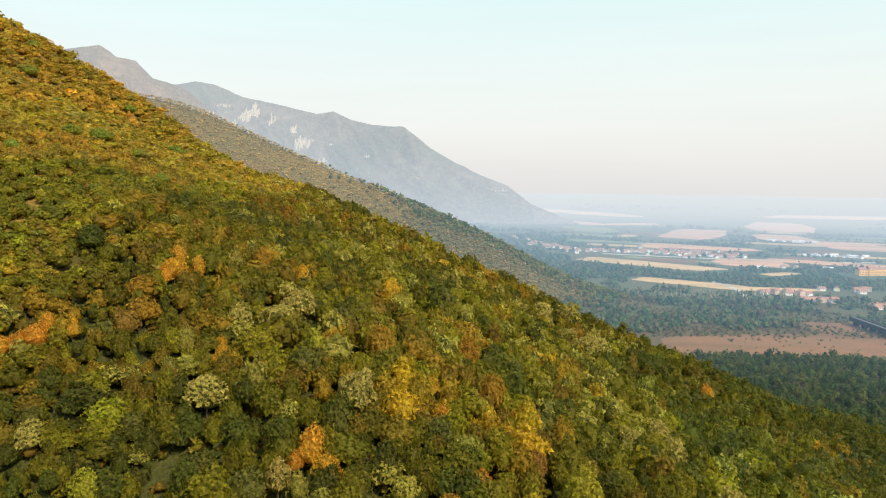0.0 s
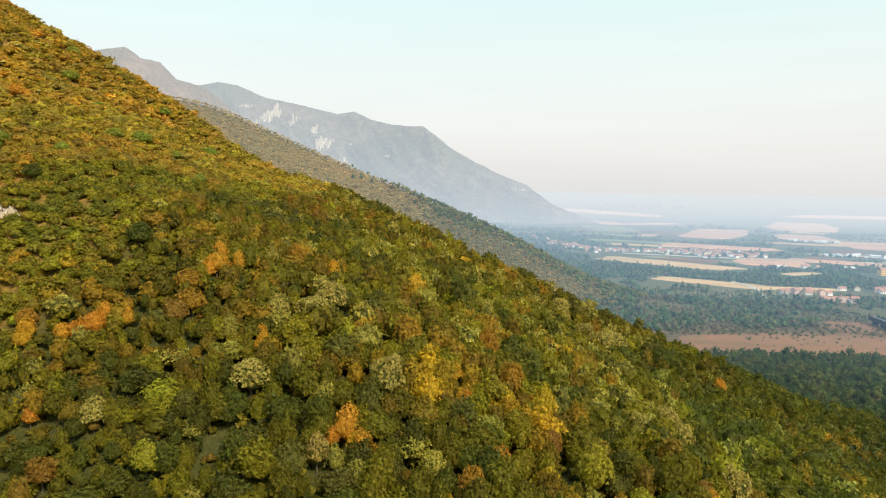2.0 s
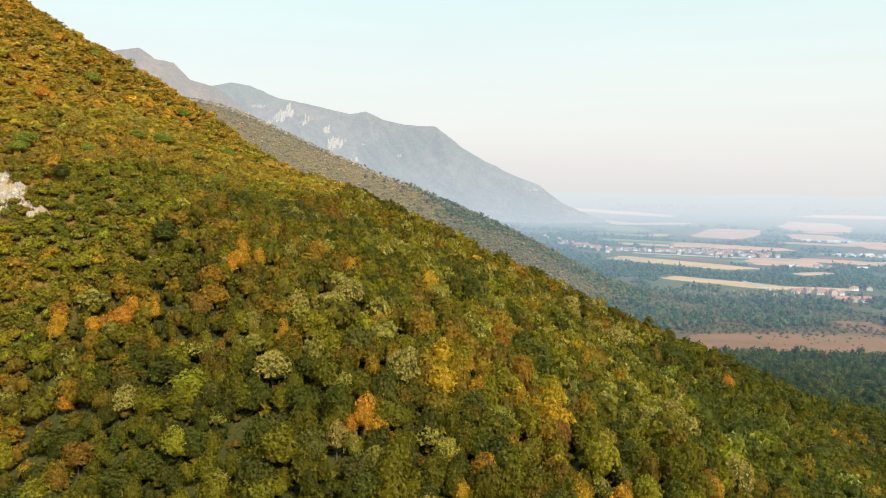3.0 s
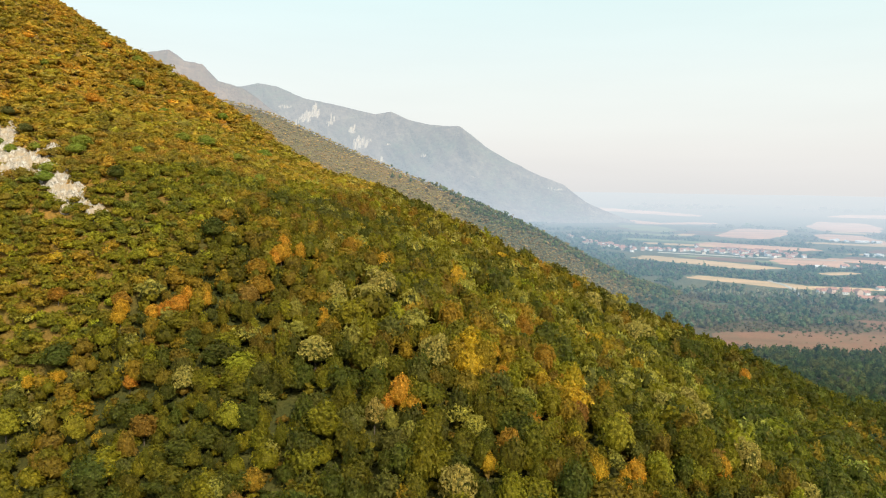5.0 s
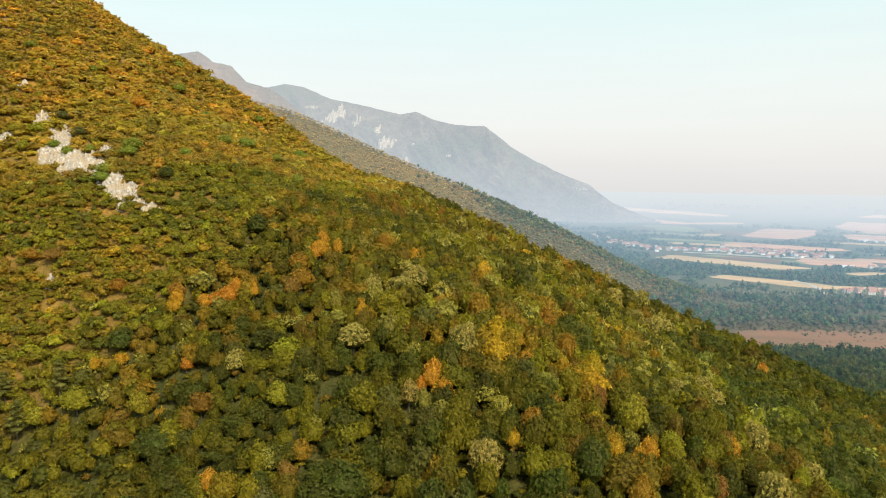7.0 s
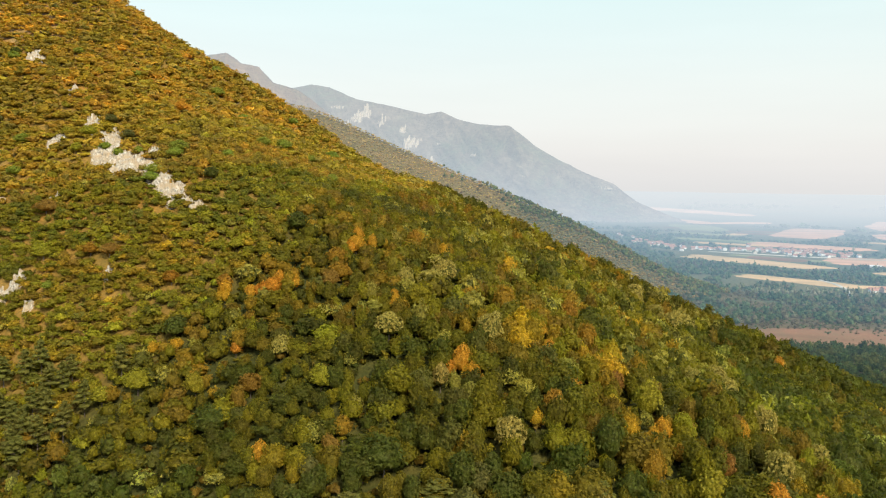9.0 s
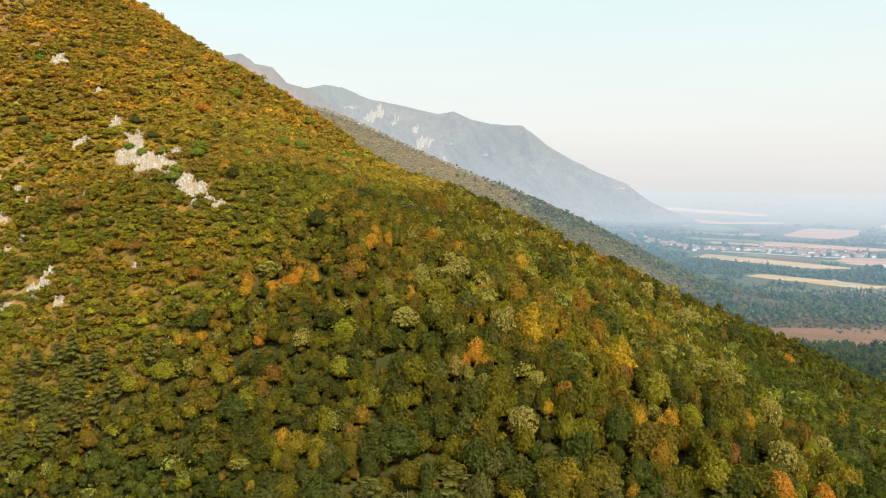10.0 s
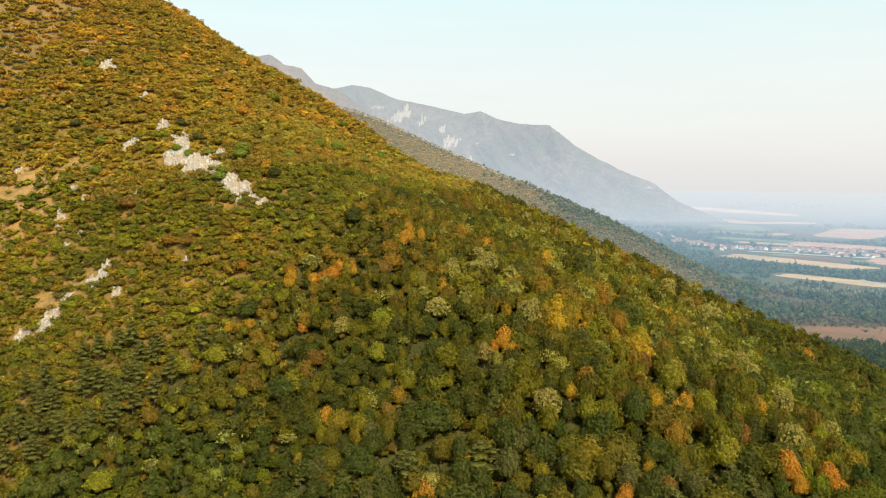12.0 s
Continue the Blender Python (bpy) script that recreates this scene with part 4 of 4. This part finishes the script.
own = np.random.default_rng(77)
for k in range(26):
    x, y = own.uniform(330, 1250), own.uniform(1290, 2350)
    if x < 0.62 * y:
        mat, words = ((TILLED, "small tilled field in the haze"), (STUBBLE, "small stubble field in the haze"), (PASTURE, "small pasture in the haze"), (HEATH, "small fallow field in the haze"))[k % 4]
        field("field", words, x, y, own.uniform(90, 260), own.uniform(30, 75), own.choice([140, 65, 160]) + own.uniform(-12, 12), mat, 0.6 + 0.02 * k)


FIELDS += [(628, 1112, 42, 34, 1.0, 0.0), (400, 893, 36, 18, 0.92, -0.39), (528, 912, 80, 16, 0.99, -0.17)]   # built-up ground, kept free of trees


def strip(name, label, category, points, width, mat, lift):
    """A road or track along points on the plain."""
    pts = np.array(points, float)
    d = np.gradient(pts, axis=0)
    side = unit(np.stack([-d[:, 1], d[:, 0]], -1)) * width / 2
    rows = [pts + side, pts + side * 0.9, pts - side * 0.9, pts - side]
    verts = np.vstack([np.column_stack([r, ground_height(r[:, 0], r[:, 1]) + (lift if 0 < i < 3 else -0.6)]) for i, r in enumerate(rows)])
    k = np.arange(4 * len(pts)).reshape(4, len(pts))
    quads = np.stack([k[:-1, :-1], k[1:, :-1], k[1:, 1:], k[:-1, 1:]], -1).reshape(-1, 4)
    ob = tagged(new(name, mesh_of(name, verts, quads=quads)), label, category, kind="structure")
    ob.data.materials.append(mat)
    return ob


strip("road", "pale gravel road running to the hamlet", "road", [(330, 820), (338, 846), (347, 885), (356, 917), (358, 960), (352, 1000)], 7, ROAD, 0.5)
strip("road", "pale road across the plain", "road", [(300, 1450), (400, 1405), (520, 1370), (640, 1330), (760, 1340)], 8, ROAD, 1.0)


def in_field(x, y, grow=0.0):
    hit = np.zeros(len(x), bool)
    for fx, fy, a, b, c, s in FIELDS:
        u, v = (x - fx) * c + (y - fy) * s, -(x - fx) * s + (y - fy) * c
        hit |= (np.abs(u) < a + grow) & (np.abs(v) < b + grow)
    return hit


PLAIN_TINTS = (1.45, 1.68, 1.62) * np.array([(0.065, 0.105, 0.062), (0.085, 0.125, 0.07), (0.050, 0.085, 0.058), (0.12, 0.13, 0.07), (0.14, 0.12, 0.085), (0.095, 0.14, 0.075)])


def far_wood(rng, name, label, x, y, size, tints, tall=(0.9, 1.4), sink=0.3, shape="dot"):
    n = len(x)
    r = rng.uniform(0.75, 1.35, n) * size
    tint = tints[rng.integers(0, len(tints), n)] * rng.uniform(0.8, 1.2, (n, 1))
    rows = np.stack([x, y, ground_height(x, y) - sink * r, r, rng.uniform(*tall, n), rng.uniform(0, 6.28, n), *tint.T], -1)
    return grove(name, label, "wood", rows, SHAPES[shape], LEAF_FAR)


rng = np.random.default_rng(23)
# the next two spurs of the mountain
x, y = scatter(rng, -640, 240, 665, 812, 3.6)
keep = (canopy(x, y) > 7) & (x > -0.74 * y) & (rng.random(len(x)) < 0.9)
MID = 2.1 * np.array([(0.30, 0.20, 0.055), (0.25, 0.19, 0.05), (0.36, 0.22, 0.06), (0.19, 0.17, 0.05), (0.40, 0.24, 0.07), (0.26, 0.23, 0.08)])
MID = 0.55 * MID + 0.45 * np.array((0.56, 0.46, 0.15))
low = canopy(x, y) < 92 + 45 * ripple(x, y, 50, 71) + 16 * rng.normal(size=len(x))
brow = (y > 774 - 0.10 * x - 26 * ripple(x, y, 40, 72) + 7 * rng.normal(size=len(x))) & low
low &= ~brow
far_wood(rng, "spur_wood", "olive and brown autumn scrub on the next spur", x[keep & ~low & ~brow], y[keep & ~low & ~brow], 2.3, MID, (0.35, 0.55), 0.2, "speck")
far_wood(rng, "spur_wood", "dark green wood along the brow of the next spur", x[keep & brow], y[keep & brow], 2.9, PLAIN_TINTS * (1.45, 1.1, 0.74), (0.7, 1.1), 0.2, "speck")
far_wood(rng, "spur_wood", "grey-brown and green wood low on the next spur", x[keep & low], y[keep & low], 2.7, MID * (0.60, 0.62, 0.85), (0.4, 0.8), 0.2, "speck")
x, y = scatter(rng, -900, 230, 1300, 1620, 13)
keep = (canopy(x, y) > 5) & (x > -0.6 * y)
far_wood(rng, "spur_wood", "hazy wood on the third spur", x[keep], y[keep], 7.0, MID * 0.6, (0.5, 0.8), 0.6)
# dark wood at the foot of the slope, before the heath
x, y = scatter(rng, 60, 420, 250, 590, 5.6)
keep = (x < 0.66 * y + 10) & (canopy(x, y) < 26) & ~in_field(x, y, -4) & (y < 553 - 0.10 * (x - 150) - 26 * ripple(x, y, 40, 12))
far_wood(rng, "foot_wood", "dark green wood at the foot of the mountain", x[keep], y[keep], 3.3, PLAIN_TINTS[[0, 2, 2, 1, 3, 3]] * (0.66, 0.66, 0.36), (0.9, 1.5), 0.2, "foot")
# scrub and copses between heath and hamlet
x, y = scatter(rng, 60, 760, 560, 1260, 8.2)
cover = ripple(x, y, 70, 13) * 0.6 + ripple(x, y, 23, 14) * 0.4 - 0.13 * (y < 790)
keep = (x < 0.66 * y + 20) & (x > 0.05 * y) & (canopy(x, y) < 12) & ~in_field(x, y, 2) & (cover > 0.31) & ~in_field(x * (1 + 45 / y), y + 45) & ~in_field(x * (1 + 22 / y), y + 22)
far_wood(rng, "plain_wood", "hazy green copses and hedges on the plain", x[keep], y[keep], 4.1, PLAIN_TINTS, (0.8, 1.4))
x, y = scatter(rng, -60, 1300, 1260, 2300, 17)
cover = ripple(x, y, 190, 15) * 0.55 + ripple(x, y, 50, 16) * 0.45
keep = (x < 0.66 * y + 20) & (x > -0.03 * y) & (canopy(x, y) < 12) & ~in_field(x, y, 6) & (cover > 0.46) & ~in_field(x * (1 + 60 / y), y + 60)
far_wood(rng, "plain_wood", "hazy blue-green woods farther out on the plain", x[keep], y[keep], 6.5, PLAIN_TINTS, (0.5, 0.9))
x, y = scatter(rng, 0, 2800, 2300, 4300, 42)
cover = ripple(x, y, 420, 17) * 0.6 + ripple(x, y, 110, 18) * 0.4
keep = (x < 0.66 * y + 20) & (np.hypot(x, y) < 4000) & ~in_field(x, y, 15) & (cover > 0.56)
far_wood(rng, "plain_wood", "faint woods near the horizon", x[keep], y[keep], 22, PLAIN_TINTS, (0.3, 0.5))
# pale poplars along the stream, low bushes on the heath
x = rng.uniform(225, 400, 80)
y = 838 + 0.10 * (x - 240) + rng.normal(size=80) * 14
far_wood(rng, "poplars", "row of slender pale poplars along a stream", x, y, 2.4, np.array([(0.36, 0.36, 0.24), (0.30, 0.33, 0.20)]), (1.7, 2.9), 0.1)
x, y = rng.uniform(160, 470, 420), rng.uniform(545, 720, 420)
keep = ripple(x, y, 30, 51) > 0.5
far_wood(rng, "heath_bushes", "scattered bushes on the dry heath", x[keep], y[keep], 1.6, PLAIN_TINTS[[3, 4, 1]] * (1.0, 0.8, 0.7), (0.6, 1.0))
x, y = scatter(rng, 90, 560, 610, 850, 6.8)
keep = (x < 0.66 * y + 20) & (canopy(x, y) < 12) & ~in_field(x, y, -6 - 26 * ripple(x, y, 35, 57)) & (ripple(x, y, 45, 52) * 0.6 + ripple(x, y, 14, 53) * 0.4 > 0.38)
far_wood(rng, "low_scrub", "olive-brown low scrub beyond the heath", x[keep], y[keep], 2.2, PLAIN_TINTS[[3, 4, 1, 4]] * (0.9, 0.8, 0.65), (0.6, 1.0))
# ---- houses, building, viaduct ----
def box(bm, x0, x1, y0, y1, z0, z1):
    v = [bm.verts.new(p) for p in ((x0, y0, z0), (x1, y0, z0), (x1, y1, z0), (x0, y1, z0), (x0, y0, z1), (x1, y0, z1), (x1, y1, z1), (x0, y1, z1))]
    for f in ((3, 2, 1, 0), (4, 5, 6, 7), (0, 1, 5, 4), (1, 2, 6, 5), (2, 3, 7, 6), (3, 0, 4, 7)):
        bm.faces.new([v[i] for i in f])


def made(name, bm):
    me = bpy.data.meshes.new(name)
    bm.to_mesh(me)
    bm.free()
    return me


def boxes(name, rows):
    bm = bmesh.new()
    for r in rows:
        box(bm, *r)
    return made(name, bm)


def gable(name, length, width, eave, ridge, over=0.5, thick=0.25):
    """A pitched roof with thickness, ridge along x."""
    bm = bmesh.new()
    a, b = length / 2 + over, width / 2 + over
    drop = over * (ridge - eave) / (width / 2)
    prof = [(-b, eave - drop), (0, ridge), (b, eave - drop), (b, eave - drop + thick), (0, ridge + thick * 1.2), (-b, eave - drop + thick)]
    rings = [[bm.verts.new((x, y, z)) for y, z in prof] for x in (-a, a)]
    for k in range(6):
        bm.faces.new((rings[0][k], rings[0][(k + 1) % 6], rings[1][(k + 1) % 6], rings[1][k]))
    for r, flip in ((rings[0], True), (rings[1], False)):
        for q in ((0, 1, 4, 5), (1, 2, 3, 4)):
            bm.faces.new([r[i] for i in (q if not flip else q[::-1])])
    bmesh.ops.recalc_face_normals(bm, faces=bm.faces)
    return made(name, bm)


def house(length, width, eave, ridge, wall, roof, label, group="houses on the plain"):
    """A small house: walls with gables, pitched roof, chimney, windows and a door in reveals."""
    root = tagged(new("house"), label, "house", group)
    bm = bmesh.new()
    a, b = length / 2, width / 2
    v = [[bm.verts.new((x, y, z)) for y, z in ((-b, -1.0), (b, -1.0), (b, eave), (0, ridge - 0.1), (-b, eave))] for x in (-a, a)]
    for k in range(5):
        bm.faces.new((v[0][k], v[0][(k + 1) % 5], v[1][(k + 1) % 5], v[1][k]))
    bm.faces.new(v[0][::-1])
    bm.faces.new(v[1])
    bmesh.ops.recalc_face_normals(bm, faces=bm.faces)
    part("wall", made("wall", bm), wall, root)
    top = part("roof", gable("roof", length, width, eave, ridge), roof, root)
    part("chimney", boxes("chimney", [(a * 0.4, a * 0.4 + 0.7, -0.9, -0.2, ridge - 1.2, ridge + 0.9)]), ROOFS[1], top)
    for k in range(max(2, int(length / 3.5))):
        x = -a + (k + 0.5) * length / max(2, int(length / 3.5))
        for z in ((1.0,) if eave < 4.5 else (1.0, 3.9)):
            w = part("window", boxes("window", [(x - 0.6, x + 0.6, -b - 0.04, -b + 0.1, z, z + 1.3)]), GLASS, root)
            part("window_sill", boxes("window_sill", [(x - 0.7, x + 0.7, -b - 0.16, -b, z - 0.12, z)]), WALLS[0], w)
    return root


rng = np.random.default_rng(31)
PROTOTYPES = [house(11, 8, 3.4, 6.2, WALLS[0], ROOFS[0], "white village house with a red tiled roof"), house(9, 8, 5.6, 8.2, WALLS[0], ROOFS[1], "two-storey white house with a brown tiled roof"),
              house(13, 8.5, 3.4, 6.4, WALLS[1], ROOFS[0], "cream village house with a red tiled roof"), house(10, 9, 5.8, 8.6, WALLS[2], ROOFS[0], "pink two-storey house with a red tiled roof"),
              house(22, 10, 3.6, 5.8, WALLS[0], ROOFS[2], "long white shed with a grey sheet roof")]
spots = []
for count, x0, y0, x1, y1, across, kinds in ((40, 190, 1700, 262, 1500, 40, (0, 1, 2, 3)), (22, 292, 1508, 400, 1490, 16, (0, 1, 2, 3)), (80, 395, 1495, 545, 1425, 46, (0, 1, 0, 2, 3)),
                                             (9, 372, 908, 425, 885, 16, (0, 2, 2, 3)), (7, 400, 832, 432, 822, 10, (0, 2, 3)), (9, 455, 930, 600, 905, 22, (0, 2, 3)),
                                             (4, 446, 792, 470, 800, 6, (2, 2)), (10, 700, 1460, 800, 1430, 22, (4, 4, 1)), (8, 800, 1930, 930, 1890, 30, (4,)), (5, 500, 1215, 640, 1230, 18, (4, 0, 2)), (4, 200, 1790, 160, 1900, 30, (0, 1))):
    for k in range(count):
        f = (k + rng.uniform(0.1, 0.9)) / count
        spots.append((x0 + (x1 - x0) * f + rng.normal() * across * 0.25, y0 + (y1 - y0) * f + rng.normal() * across * 0.8, kinds[k % len(kinds)], rng.uniform(-25, 25) + 90 * (rng.random() < 0.25)))
first = set()
for x, y, kind, turn in sorted(spots, key=lambda row: row[2]):
    m = pose(x, y, float(ground_height(x, y)) + 0.4, 0, 0, turn) @ Matrix.Scale(0.78, 4)
    if kind in first:
        copy_thing(PROTOTYPES[kind], pose(x, y, float(ground_height(x, y)) + 0.4, 0, 0, turn))
    else:
        PROTOTYPES[kind].matrix_basis = m
        first.add(kind)

# the big orange building on the edge of the town
hall = tagged(new("large_building"), "large orange rendered building with red tiled roofs and three wings", "building")
hall.matrix_world = pose(630, 1119, 0.0, 0, 0, 8) @ Matrix.Diagonal((0.72, 0.72, 1.0, 1))
for name, x, y, length, width, eave, ridge in (("wing", -18, 0, 24, 14, 8.5, 12), ("tower", -4, -2, 12, 14, 11, 15), ("wing", 18, 2, 34, 13, 9, 11)):
    w = part(name, boxes(name, [(x - length / 2, x + length / 2, y - width / 2, y + width / 2, -2, eave)]), ORANGE_WALL, hall)
    top = part("roof", gable("roof", length, width, eave + 0.05, ridge), ROOFS[0], w)
    top.location = (x, y, 0)
    for i in range(int(length / 3.6)):
        for s in range(int(eave / 3.4)):
            wx = x - length / 2 + 2.2 + i * 3.5
            part("window", boxes("window", [(wx - 0.75, wx + 0.75, y - width / 2 - 0.05, y - width / 2 + 0.1, 1.2 + s * 3.3, 3.0 + s * 3.3)]), GLASS, w)

# the dark viaduct over the heath
viaduct = tagged(new("viaduct"), "dark steel and concrete viaduct across the heath", "bridge")
viaduct.matrix_world = pose(373, 687, 0.0, 0, 0, -93.5)
part("deck", boxes("deck", [(0, 190, -3.2, 3.2, 5.2, 6.2)]), flat_paint("grey_concrete", (0.13, 0.13, 0.135)), viaduct)
for side in (-3.3, 3.3):
    part("girder", boxes("girder", [(0, 190, side - 0.2, side + 0.2, 3.2, 6.9)]), STEEL, viaduct)
for k in range(13):
    part("pier", boxes("pier", [(6 + k * 15, 8.4 + k * 15, -2.4, 2.4, -2, 5.2)]), STEEL, viaduct)

# ---- rocks on the slope ----
def rock_face(x, y, r, seed):
    """Bare rock breaking through the slope: fluted, stepped ribs that sink into the soil at their rim."""
    n = max(14, int(r * 8))
    u, v = np.meshgrid(np.linspace(-1, 1, n), np.linspace(-1.7, 1.7, n))
    a = radians(28)
    px, py = x + r * (u * math.cos(a) - v * math.sin(a)), y + r * (u * math.sin(a) + v * math.cos(a))
    rib = np.abs(ripple(u * r, v * r * 0.35, 0.8, seed) - 0.5) * 2
    lump = ripple(px, py, 1.9, seed + 1)
    step = np.floor(ripple(px, py, 3.0, seed + 2) * 4) / 4
    body = 1.5 - 2.4 * (u * u + v * v * 0.4) + 1.6 * (ripple(px, py, r * 0.55, seed + 3) - 0.5)
    rise = np.clip(body, -1.4, 0.6) * (0.5 + 0.22 * r ** 0.5) + (rib * 1.5 + lump * 0.9 + step * 1.0 - 1.25) * np.clip(body + 0.4, 0, 1)
    jitter = 0.16 * (ripple(px, py, 0.37, seed + 5) - 0.5)
    verts = np.stack([px + jitter, py - 0.35 * rise, ground_height(px, py) + rise], -1).reshape(-1, 3)
    k = np.arange(n * n).reshape(n, n)
    quads = np.stack([k[:-1, :-1], k[:-1, 1:], k[1:, 1:], k[1:, :-1]], -1).reshape(-1, 4)
    ob = tagged(new("rock_outcrop", mesh_of("rock_outcrop", verts, quads=quads)), "jagged pale limestone outcrop among the scrub", "rock", "limestone outcrops of the slope")
    ob.data.materials.append(ROCK)


for i, (x, y, r) in enumerate(ROCKS):
    rock_face(x, y, r * 1.4, 200 + 11 * i)
